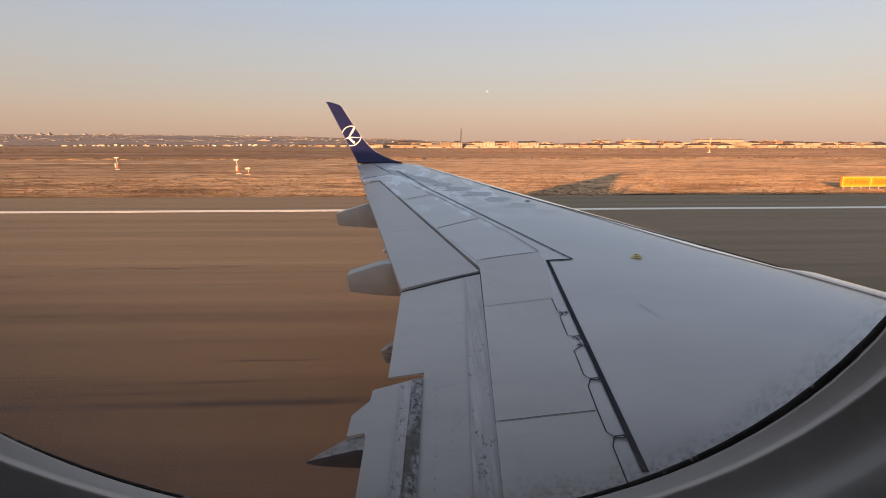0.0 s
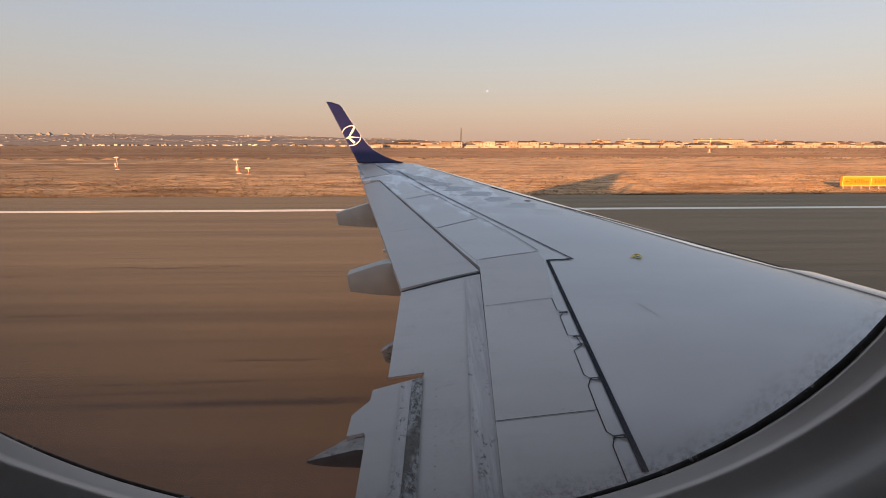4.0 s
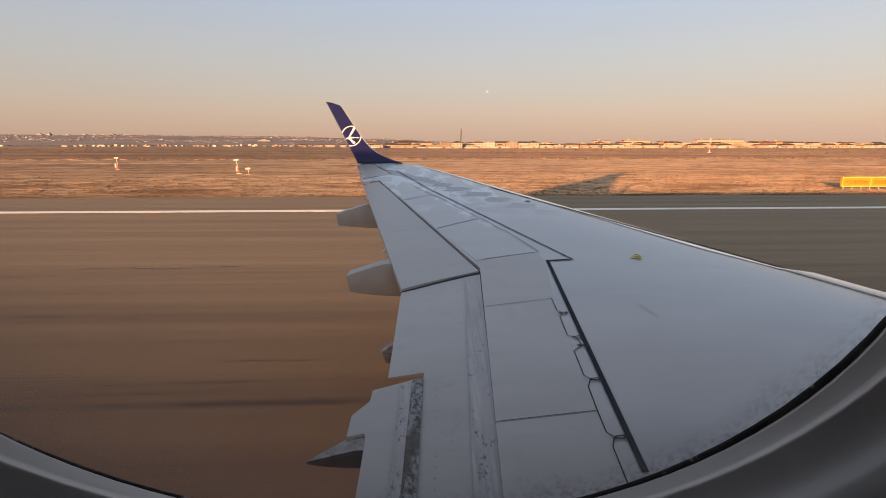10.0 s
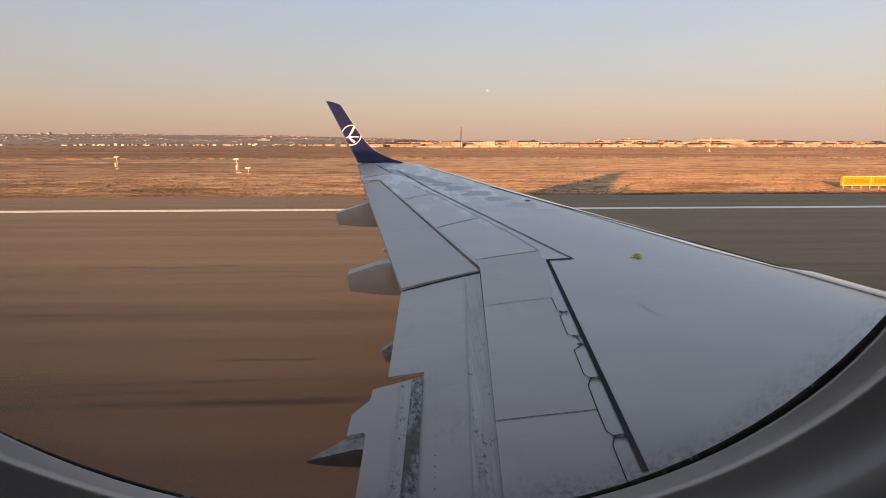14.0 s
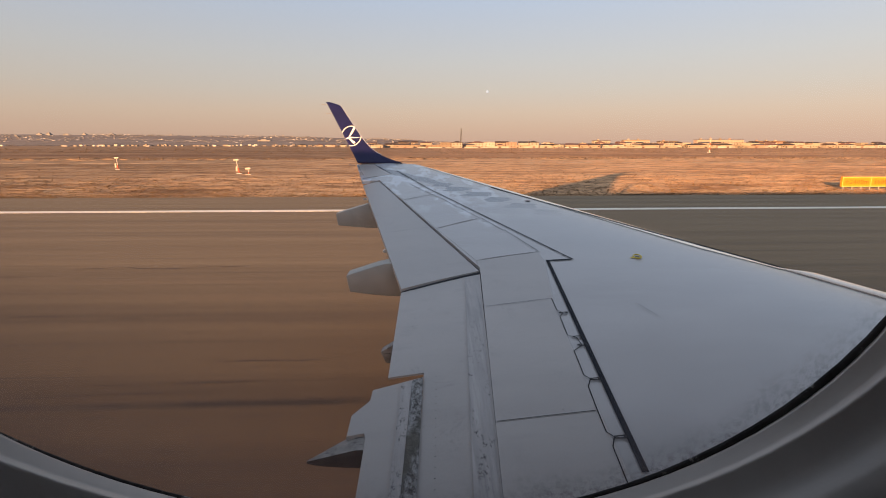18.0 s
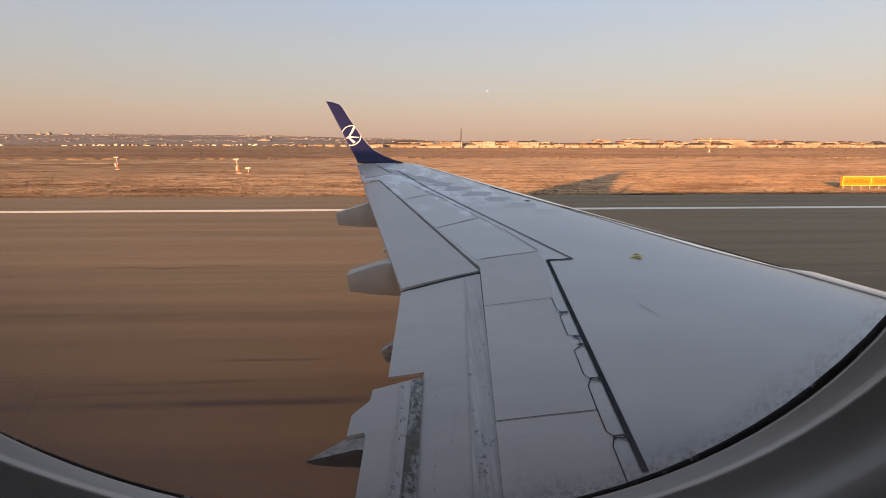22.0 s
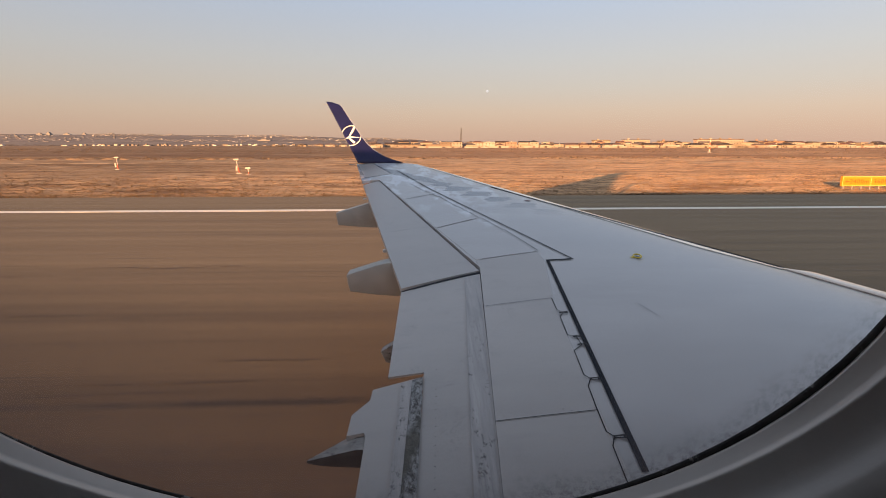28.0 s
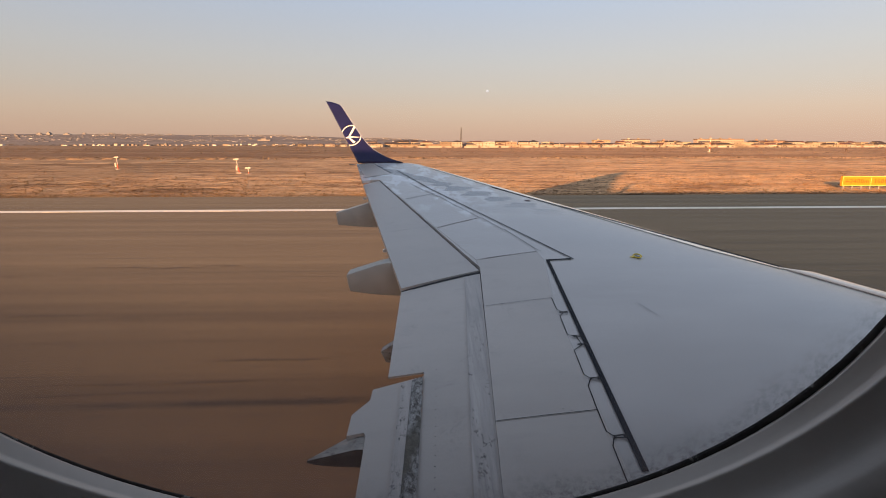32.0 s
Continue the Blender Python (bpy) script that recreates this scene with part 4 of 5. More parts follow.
# ---- fuselage round the cabin ----
def make_fuselage():
    cells = [(17.5, 3.1, 0.1, 0.1), (17.0, 3.15, 0.7, 0.75), (15.5, 3.4, 1.25, 1.35), (13, 3.62, 1.5, 1.68), (6, 3.62, 1.5, 1.68), (0.34, 3.62, 1.5, 1.68), (-0.34, 3.62, 1.5, 1.68),
             (-5, 3.62, 1.5, 1.68), (-8, 3.75, 1.42, 1.58), (-11, 4.05, 1.15, 1.28), (-14, 4.4, 0.75, 0.85), (-16.5, 4.62, 0.4, 0.45), (-18.0, 4.75, 0.1, 0.1)]
    angles = [math.asin(-0.03 / 1.68), math.asin(0.62 / 1.68)]
    k = 22
    for i in range(1, k):
        angles.append(angles[1] + (math.tau - angles[1] + angles[0]) * i / k)
    w = len(angles)
    far = min(range(w), key=lambda j: abs(math.sin(angles[j]) - 0.12) + (2 if math.cos(angles[j]) > 0 else 0))
    openings = [-7.95 + 0.8 * k for k in range(18)]
    extra = [(x + d, 3.62, 1.5, 1.68) for x in openings if x > -4.9 and x < 5.9 and abs(x) > 0.4 for d in (0.15, -0.15)]
    cells = sorted(cells + extra, key=lambda c: -c[0])
    starts = {round(x + 0.15, 3) for x in openings}
    verts, faces = [], []
    for x, cz, ry, rz in cells:
        verts += [(x, -1.36 + ry * math.cos(a), cz + rz * math.sin(a)) for a in angles]
    for i in range(len(cells) - 1):
        for j in range(w):
            if cells[i][0] == 0.34 and j == 0 or j == 0 and round(cells[i][0], 3) in starts:
                continue
            faces.append((i * w + j, i * w + (j + 1) % w, (i + 1) * w + (j + 1) % w, (i + 1) * w + j))
    faces += [tuple(range(w))[::-1], tuple((len(cells) - 1) * w + j for j in range(w))]
    ob = new("fuselage", mesh_of("fuselage", verts, faces, FUSE, True))
    tagged(ob, "white painted airliner body around the cabin", "fuselage", kind="structure")
    part("belly_fairing", box(bmesh.new(), (-0.4, -3.0, 1.45), (8.2, 0.2, 2.40), 0.3), FUSE, ob)
    # tail fin with a curved dorsal fillet
    bm = bmesh.new()
    prof = [(-9.3, 5.2), (-10.7, 5.5), (-11.5, 5.9), (-13.6, 7.3), (-15.5, 9.1), (-16.1, 9.2), (-16.4, 7.6), (-17.2, 6.5), (-16.9, 5.0), (-13, 4.6)]
    one = [bm.verts.new((x, -1.24, z)) for x, z in prof]
    two = [bm.verts.new((x, -1.48, z)) for x, z in prof]
    bm.faces.new(one)
    bm.faces.new(two[::-1])
    for i in range(len(prof)):
        q = (i + 1) % len(prof)
        bm.faces.new((one[i], one[q], two[q], two[i]))
    bmesh.ops.recalc_face_normals(bm, faces=bm.faces)
    part("tail_fin", bm, NAVY, ob)


make_fuselage()
tagged(part("floor", box(bmesh.new(), (-13.0, -2.7, 2.50), (14.0, -0.05, 2.60)), TRIM, None), "plain grey cabin floor", "floor", kind="structure")


# ---- cabin window ----
def oval(y, xc, a, zc, b, lean=0.0, n=96, b_up=0.3):
    pts = []
    for k in range(n):
        t = k * math.tau / n
        s = math.sin(t)
        dx, dz = a * math.cos(t), (b if s < 0 else b_up) * s
        pts.append((xc + dx * math.cos(lean) - dz * math.sin(lean), y, zc + dx * math.sin(lean) + dz * math.cos(lean)))
    return pts


def loft(loops):
    n = len(loops[0])
    verts = [p for lp in loops for p in lp]
    faces = [(i * n + k, i * n + (k + 1) % n, (i + 1) * n + (k + 1) % n, (i + 1) * n + k) for i in range(len(loops) - 1) for k in range(n)]
    return verts, faces


SEAL_OVAL = (-0.0276, 0.1869, 3.8382, 0.1495, -0.2743)
LIP_OVAL = (-0.0179, 0.1681, 3.8067, 0.1198, -0.1096)
RIDGE_OVAL = (-0.0267, 0.1810, 3.8371, 0.1374, -0.2557)


def grown(p, f):
    return (p[0], p[1] * f, p[2], p[3] * f, p[4])


window = thing("window_1", (0, 0.13, 3.68), "oval aircraft cabin window with grey plastic surround", "window", kind="structure")
v, f = loft([oval(0.1425, *grown(SEAL_OVAL, 2.4)), oval(0.1425, *grown(SEAL_OVAL, 1.05)), oval(0.1405, *grown(SEAL_OVAL, 1.016)), oval(0.1385, *SEAL_OVAL), oval(0.1379, *grown(SEAL_OVAL, 1.004)), oval(0.1376, *grown(SEAL_OVAL, 1.3))])
part("window_seal", mesh_of("window_seal", v, f, RUBBER, True), RUBBER, window, "black worn rubber seal with frayed edge")


def ring(t, y):
    """A loop of the surround at depth y, t=0 on the inner lip and t=1 on the ridge."""
    inner, ridge = oval(0.1366, *LIP_OVAL, b_up=0.26), oval(0.119, *RIDGE_OVAL, b_up=0.25)
    out = []
    for p, q in zip(inner, ridge):
        x = p[0] / p[1] + t * (q[0] / q[1] - p[0] / p[1])
        up0, up1 = (p[2] - EYE[2]) / p[1], (q[2] - EYE[2]) / q[1]
        up = up0 + t * (up1 - up0) if up0 < 0 else up0 + 0.12 * t
        out.append((x * y, y, EYE[2] + up * y))
    return out


v, f = loft([ring(t, y) for t, y in (
    (-0.10, 0.1384), (-0.02, 0.1377), (0.0, 0.1366), (0.02, 0.1354), (0.05, 0.1349), (0.09, 0.1347), (0.40, 0.1330), (0.70, 0.1312), (0.76, 0.1308), (0.80, 0.1303), (0.86, 0.1288), (0.92, 0.1272), (0.97, 0.1264),
    (1.02, 0.1261), (1.10, 0.1258), (1.4, 0.1248), (2.0, 0.1226), (2.5, 0.1204), (2.75, 0.1188), (3.0, 0.1172), (3.2, 0.1158), (3.4, 0.1146), (4.2, 0.1115), (6.0, 0.106), (9.0, 0.099))])
part("window_frame", mesh_of("window_frame", v, f, TRIM, True), TRIM, window, "moulded grey plastic window surround")
pane = mesh_of("pane", oval(0.1412, *grown(SEAL_OVAL, 1.045)), [tuple(range(96))], pane_mat())
pane_ob = part("pane", pane, None, window, "clear acrylic pane with frost near the rim")
pane_ob.visible_shadow = False


# ---- field ----
def tufts(name, count, y0, y1, size, mat, seed, label, blades=5, spread=1.05, power=1.6, patchy=None):
    rnd = random.Random(seed)
    verts, faces = [], []
    for _ in range(count):
        y = y0 + (y1 - y0) * rnd.random() ** power
        x = rnd.uniform(-spread, spread) * (y + 4)
        y += SKEW * x
        if patchy is not None and noise.noise((x * 0.12, y * 0.35, seed)) < patchy:
            continue
        z = ground_height(x, y)
        h = size * rnd.uniform(0.5, 1.5)
        for _ in range(blades):
            a = rnd.uniform(0, math.tau)
            r = h * rnd.uniform(0.2, 0.9)
            bx, by = x + rnd.uniform(-h, h) * 0.8, y + rnd.uniform(-h, h) * 0.5
            w = h * rnd.uniform(0.12, 0.3)
            i = len(verts)
            verts += [(bx - w * math.sin(a), by + w * math.cos(a), z - 0.02), (bx + w * math.sin(a), by - w * math.cos(a), z - 0.02),
                      (bx + r * math.cos(a) * 0.6 + w * 0.5, by + r * math.sin(a) * 0.6, z + h * rnd.uniform(0.5, 0.8)), (bx + r * math.cos(a), by + r * math.sin(a), z + h * rnd.uniform(0.6, 1.0))]
            faces += [(i, i + 1, i + 2), (i, i + 2, i + 3)]
    ob = new(name, mesh_of(name, verts, faces, mat))
    tagged(ob, label, "grass", kind="stuff")


def blades(name, count, y0, y1, tall, mat, seed, label):
    """Single dry blades, thick on the ground and thinning with distance."""
    rng = np.random.default_rng(seed)
    y = y0 + (y1 - y0) * rng.random(count) ** 1.9
    x = rng.uniform(-1.0, 1.0, count) * (y + 3)
    y = y + SKEW * x
    clump = np.array([noise.noise((a * 0.16, b * 1.0, seed)) for a, b in zip(x, y)])
    keep = clump > rng.uniform(-0.75, 0.35, count)
    x, y = x[keep], y[keep]
    z = np.array([ground_height(a, b) for a, b in zip(x, y)])
    n = len(x)
    turn, h = rng.uniform(0, math.tau, n), tall * rng.uniform(0.4, 1.3, n)
    w = h * rng.uniform(0.25, 0.6, n)
    lean = h * rng.uniform(0.1, 0.8, n)
    dx, dy = np.cos(turn), np.sin(turn)
    v = np.empty((n, 3, 3))
    v[:, 0] = np.stack([x - dy * w, y + dx * w, z - 0.02], 1)
    v[:, 1] = np.stack([x + dy * w, y - dx * w, z - 0.02], 1)
    v[:, 2] = np.stack([x + dx * lean, y + dy * lean, z + h], 1)
    me = bpy.data.meshes.new(name)
    me.from_pydata(v.reshape(-1, 3).tolist(), [], np.arange(n * 3).reshape(-1, 3).tolist())
    me.materials.append(mat)
    tagged(new(name, me), label, "grass", kind="stuff")


blades("dry_grass", 420000, EDGE + 0.05, 118, 0.042, GRASS, 11, "frosty dry yellow grass over the field")
tufts("verge_grass", 1800, EDGE - 0.1, EDGE + 0.9, 0.05, TUSSOCK, 12, "uneven dry grass along the pavement edge")
tufts("tussocks", 6000, EDGE + 0.3, 64, 0.05, TUSSOCK, 14, "straw-coloured frosty tussocks near the pavement", 7, 1.05, 1.3)
tufts("grass_clumps", 4200, EDGE + 0.4, 62, 0.085, GRASS, 15, "rough frosty grass clumps near the runway", 9, 1.05, 1.2)
tufts("dark_weeds", 6500, EDGE + 0.1, 74, 0.07, DARKWEED, 16, "dark withered weeds among the grass", 8, 1.05, 1.5, 0.08)
tufts("weeds", 500, 48, 150, 0.12, SCRUB, 13, "brown withered weeds", 5, 1.05, 1.1)


def scrub_row(name, y, depth, count, size, seed, label, mat, x0=-1.2, x1=1.2):
    rnd = random.Random(seed)
    verts, faces = [], []
    for _ in range(count):
        x = rnd.uniform(x0, x1) * y
        if noise.noise((x * 0.02, y * 0.1, seed)) < -0.18:
            continue
        yy = y + rnd.gauss(0, depth)
        z = ground_height(x, yy)
        h = size * rnd.uniform(0.4, 1.3)
        for _ in range(9):
            px, py, pz = x + rnd.gauss(0, h * 0.8), yy + rnd.gauss(0, h * 0.5), z + h * rnd.uniform(0.0, 0.85)
            d = h * 0.4
            i = len(verts)
            verts += [(px + rnd.uniform(-d, d), py + rnd.uniform(-d, d), max(z - 0.05, pz + rnd.uniform(-d, d) * 0.7)) for _ in range(3)]
            faces.append((i, i + 1, i + 2))
    ob = new(name, mesh_of(name, verts, faces, mat))
    tagged(ob, label, "scrub", kind="stuff")


scrub_row("scrub", 131, 2.5, 900, 0.26, 21, "low dry scrub across the field", BRUSH)
scrub_row("scrub", 146, 4, 2600, 0.30, 26, "dark low scrub behind the bank", SCRUB)
scrub_row("scrub", 250, 25, 1500, 0.6, 22, "brown bushes in the far field", SCRUB)
scrub_row("scrub", 380, 40, 1200, 1.0, 23, "reddish brown far scrub", SCRUB)

def rubble_bank(y, depth, count, seed):
    """Clods and lumps of earth heaped in a low row."""
    rnd = random.Random(seed)
    verts, faces = [], []
    for _ in range(count):
        x = rnd.uniform(-1.1, 1.1) * y
        if noise.noise((x * 0.035, y, seed)) < rnd.uniform(-0.35, 0.25):
            continue
        yy = y + rnd.gauss(0, depth)
        z, a = ground_height(x, yy), rnd.uniform(0.08, 0.34) * rnd.uniform(0.6, 1.3)
        i = len(verts)
        for k in range(5):
            t, q = k * math.tau / 5 + rnd.uniform(-0.3, 0.3), a * rnd.uniform(0.7, 1.3)
            verts.append((x + 1.5 * q * math.cos(t), yy + q * math.sin(t), z - 0.08))
        verts.append((x + rnd.uniform(-0.4, 0.4) * a, yy + rnd.uniform(-0.3, 0.3) * a, z + a * rnd.uniform(0.6, 1.2)))
        faces += [(i + k, i + (k + 1) % 5, i + 5) for k in range(5)]
    tagged(new("earth_clods", mesh_of("earth_clods", verts, faces, CLODS)), "row of heaped pale earth clods across the field", "rubble", kind="stuff")


rubble_bank(135, 1.6, 1500, 61)


def mound_mesh(seed):
    """A slumped heap of earth, four metres long."""
    rnd = random.Random(seed)
    n, m = 20, 6
    verts, faces = [(0, 0, rnd.uniform(0.5, 0.62))], []
    for j in range(1, m + 1):
        r = j / m
        for k in range(n):
            a = k * math.tau / n
            bulge = 1 + 0.35 * noise.noise((1.3 * math.cos(a), 1.3 * math.sin(a), seed * 3.1))
            h = 0.60 * (0.5 + 0.5 * math.cos(math.pi * r)) + 0.10 * noise.noise((3 * r * math.cos(a), 3 * r * math.sin(a), seed * 7.7)) * (1 - r)
            verts.append((2.1 * r * bulge * math.cos(a), 0.95 * r * bulge * math.sin(a), h if j < m else -0.15))
    for k in range(n):
        faces.append((0, 1 + k, 1 + (k + 1) % n))
        for j in range(m - 1):
            i = 1 + j * n
            faces.append((i + k, i + n + k, i + n + (k + 1) % n, i + (k + 1) % n))
    return mesh_of("earth_mound", verts, faces, SOIL, True)


def mound_row():
    rnd = random.Random(91)
    shapes = [mound_mesh(k) for k in range(5)]
    x = -150.0
    while x < 165:
        x += rnd.uniform(1.6, 4.4)
        if noise.noise((x * 0.04, 4.0, 2)) < 0.02:
            continue
        y = 132.5 + SKEW * x + rnd.gauss(0, 1.1)
        ob = new("earth_mound", shapes[rnd.randrange(5)])
        ob.matrix_basis = pose(x, y, ground_height(x, y) - 0.05, 0, 0, rnd.uniform(-14, 14)) @ Matrix.Diagonal((rnd.uniform(0.7, 1.15), 1, rnd.uniform(0.35, 0.85), 1))
        tagged(ob, "low heap of pale earth in a long row across the field", "earth mound", "row of earth mounds")


mound_row()


def dirt_track(y0, y1, label):
    """Two bare wheel ruts worn across the field."""
    verts, faces = [], []
    for k in range(241):
        x = -180 + 1.5 * k
        for rut in range(2):
            mid = y0 + (y1 - y0) * (0.25 + 0.5 * rut) + SKEW * x + 0.5 * noise.noise((x * 0.03, 1.0, 8))
            half = (y1 - y0) * (0.20 + 0.12 * noise.noise((x * 0.12, rut * 5.0, 3)))
            for y in (mid - half, mid + half):
                verts.append((x, y, ground_height(x, y) + 0.035))
        if k:
            for rut in range(2):
                i, j = (k - 1) * 4 + rut * 2, k * 4 + rut * 2
                faces.append((i, j, j + 1, i + 1))
    tagged(new("dirt_track", mesh_of("dirt_track", verts, faces, TRACK, True)), label, "dirt track", kind="structure")


dirt_track(106.0, 111.0, "pale bare wheel track across the dry field")

# ---- field equipment ----
def edge_marker(x, y, tall, lean, label, low=False):
    """A leaning lamp post with a wide white head, red foot and a white box at its side."""
    z = ground_height(x, y)
    ob = thing("field_marker", (x, y, z), label, "marker post", "white field markers")
    part("base", box(bmesh.new(), (x - 0.35, y - 0.25, z - 0.05), (x + 0.35, y + 0.25, z + 0.07), 0.02), CREAM, ob, "low concrete slab")
    mid = Vector((x + lean * 0.45, y, z + tall * 0.45))
    top = Vector((x + lean, y, z + tall))
    part("foot", tube(bmesh.new(), [(x, y, z), mid], 0.075, 8), POLERED, ob, "faded red lower post")
    part("post", tube(bmesh.new(), [mid, top], 0.070, 8), CREAM, ob)
    bm = box(bmesh.new(), (-0.36, -0.17, -0.02), (0.36, 0.17, 0.20), 0.05)
    for v in bm.verts:
        v.co.z += 0.06 * v.co.x
        v.co += top
    part("head", bm, CREAM, ob, "wide white lamp head")
    if not low:
        part("control_box", box(bmesh.new(), (x - 0.42, y - 0.12, z + 0.35), (x - 0.16, y + 0.12, z + 0.98), 0.03), CREAM, ob, "white box beside the post")
        part("box_leg", tube(bmesh.new(), [(x - 0.29, y, z - 0.02), (x - 0.29, y, z + 0.36)], 0.03, 6), STEEL, ob)


edge_marker(-46.9, 80.2, 1.72, -0.04, "white lamp post with red foot standing in dry grass")
edge_marker(-24.6, 68.8, 1.70, -0.28, "leaning white lamp post with wide head in dry grass")
edge_marker(-22.5, 66.2, 0.72, -0.05, "short white post beside a taller marker", True)


def banded_pole(x, y, height, bands, label):
    z = ground_height(x, y)
    ob = thing("marker_pole", (x, y, z), label, "marker pole")
    part("foot", box(bmesh.new(), (x - 0.8, y - 0.6, z - 0.1), (x + 0.8, y + 0.6, z + 0.45), 0.08), CREAM, ob, "white concrete foot")
    for k in range(bands):
        z0, z1 = z + 0.4 + k * height / bands, z + 0.4 + (k + 1) * height / bands
        part("band", tube(bmesh.new(), [(x, y, z0), (x, y, z1)], 0.36 - 0.03 * k, 10), CREAM if k % 2 == 0 else POLERED, ob)
    top = z + 0.4 + height
    part("mast", tube(bmesh.new(), [(x, y, top), (x, y, top + 1.3)], 0.05, 6), STEEL, ob)
    part("crossbar", tube(bmesh.new(), [(x - 1.1, y, top + 1.0), (x + 1.1, y, top + 1.15)], 0.05, 6), STEEL, ob)
    part("lamp", tube(bmesh.new(), [(x, y, top + 1.3), (x, y, top + 1.55)], 0.12, 8), POLERED, ob)


banded_pole(139.0, 250.0, 5.6, 5, "white pole with faded red bands in the far field")

# direction sign beside the runway
SX, SY = 35.4, 42.6
sz = ground_height(SX, SY)
sign = thing("distance_sign", (SX, SY, sz), "yellow runway distance sign with black figures on short legs", "airport sign")
part("panel", box(bmesh.new(), (SX, SY - 0.12, sz + 0.26), (SX + 5.2, SY + 0.12, sz + 1.10), 0.03), SIGN, sign)
for z0, z1 in ((sz + 0.265, sz + 0.325), (sz + 1.035, sz + 1.095)):
    part("border", box(bmesh.new(), (SX + 0.02, SY - 0.127, z0), (SX + 5.18, SY - 0.121, z1)), SIGNRIM, sign, "pale yellow border strip")
for x0 in (SX + 0.02, SX + 2.50, SX + 5.12):
    part("border", box(bmesh.new(), (x0, SY - 0.127, sz + 0.33), (x0 + 0.06, SY - 0.121, sz + 1.03)), SIGNRIM, sign, "pale yellow border strip")
for k in range(7):
    lx = SX + 0.25 + k * 0.78
    leg = part("leg", tube(bmesh.new(), [(lx, SY, sz - 0.05), (lx, SY, sz + 0.28)], 0.05, 8), STEEL, sign)
    part("foot_plate", box(bmesh.new(), (lx - 0.12, SY - 0.12, sz - 0.05), (lx + 0.12, SY + 0.12, sz + 0.03), 0.01), STEEL, leg)
for text, x in (("\u2190", SX + 0.22), ("2400m", SX + 0.66), ("3600m", SX + 2.75)):
    cu = bpy.data.curves.new("lettering", "FONT")
    cu.body, cu.size, cu.extrude, cu.space_character = text, 0.52, 0.004, 1.22
    cu.materials.append(SIGNINK)
    ob = new("lettering", cu)
    ob.parent = sign
    ob.matrix_parent_inverse = sign.matrix_basis.inverted()
    ob.matrix_basis = pose(x, SY - 0.128, sz + 0.50, 90, 0, 0)


# ---- town ----
def roof_mesh(x, y, z, w, d, kind, rise, over=0.5):
    """A hipped, gabled or flat roof with eaves, closed below."""
    bm = bmesh.new()
    base = [bm.verts.new((x + sx * (w / 2 + over), y + sy * (d / 2 + over), z)) for sx, sy in ((-1, -1), (1, -1), (1, 1), (-1, 1))]
    eave = [bm.verts.new(v.co + Vector((0, 0, 0.18))) for v in base]
    bm.faces.new(base[::-1])
    for k in range(4):
        q = (k + 1) % 4
        bm.faces.new((base[k], base[q], eave[q], eave[k]))
    if kind == "flat":
        bm.faces.new(eave)
        return bm
    half = max(0.3, w / 2 - d * 0.45) if kind == "hip" else w / 2 + over
    a, b = bm.verts.new((x - half, y, z + rise)), bm.verts.new((x + half, y, z + rise))
    bm.faces.new((eave[0], eave[1], b, a))
    bm.faces.new((eave[2], eave[3], a, b))
    bm.faces.new((eave[1], eave[2], b))
    bm.faces.new((eave[3], eave[0], a))
    return bm


PANE = mesh_of("window", *(lambda b: ([(sx * 0.55, sy * 0.06, sz * 0.7) for sx in (-1, 1) for sy in (-1, 1) for sz in (-1, 1)], b))([(0, 1, 3, 2), (4, 6, 7, 5), (0, 4, 5, 1), (2, 3, 7, 6), (0, 2, 6, 4), (1, 5, 7, 3)]), GLASS)


def house(x, y, w, d, storeys, roof, seed, label, panes=True):
    rnd = random.Random(seed)
    z = ground_height(x, y) - 0.2
    h = 3.0 * storeys + 0.5
    ob = thing("house", (x, y, z), label, "house", "houses at the edge of town")
    bm = box(bmesh.new(), (x - w / 2, y - d / 2, z), (x + w / 2, y + d / 2, z + h))
    if roof == "flat":
        # parapet and a water tank stand on a flat roof
        box(bm, (x - w / 2 - 0.15, y - d / 2 - 0.15, z + h - 0.35), (x + w / 2 + 0.15, y - d / 2 + 0.15, z + h + 0.45))
    part("wall", bm, WALL, ob)
    rise = min(2.4, d * rnd.uniform(0.17, 0.26))
    part("roof", roof_mesh(x, y, z + h, w, d, roof, rise), ROOF, ob)
    if roof == "flat" and rnd.random() < 0.6:
        tx = x + rnd.uniform(-0.3, 0.3) * w
        part("water_tank", tube(bmesh.new(), [(tx, y - 1, z + h + 0.1), (tx, y - 1, z + h + 1.5)], 0.7, 10), STEEL, ob)
    if panes:
        n = max(2, int(w / rnd.uniform(3.0, 4.2)))
        gap = rnd.randrange(n)
        for k in range(storeys):
            for i in range(n):
                wx, wz = x - w / 2 + (i + 0.5) * w / n, z + 1.85 + k * 3.0
                if k == 0 and i == gap:
                    part("door", box(bmesh.new(), (wx - 0.55, y - d / 2 - 0.05, z + 0.2), (wx + 0.55, y - d / 2 + 0.05, z + 2.35)), MAST, ob, "dark metal house door")
                    continue
                pane = new("window", PANE)
                pane.parent, pane.matrix_parent_inverse = ob, ob.matrix_basis.inverted()
                pane.matrix_basis = pose(wx, y - d / 2 - 0.02, wz)
    if roof != "flat" and rnd.random() < 0.45:
        cx = x + w * rnd.uniform(-0.3, 0.3)
        part("chimney", box(bmesh.new(), (cx - 0.3, y - 0.9, z + h + rise * 0.3), (cx + 0.3, y - 0.3, z + h + rise + 0.6)), WALL, ob)
    return ob


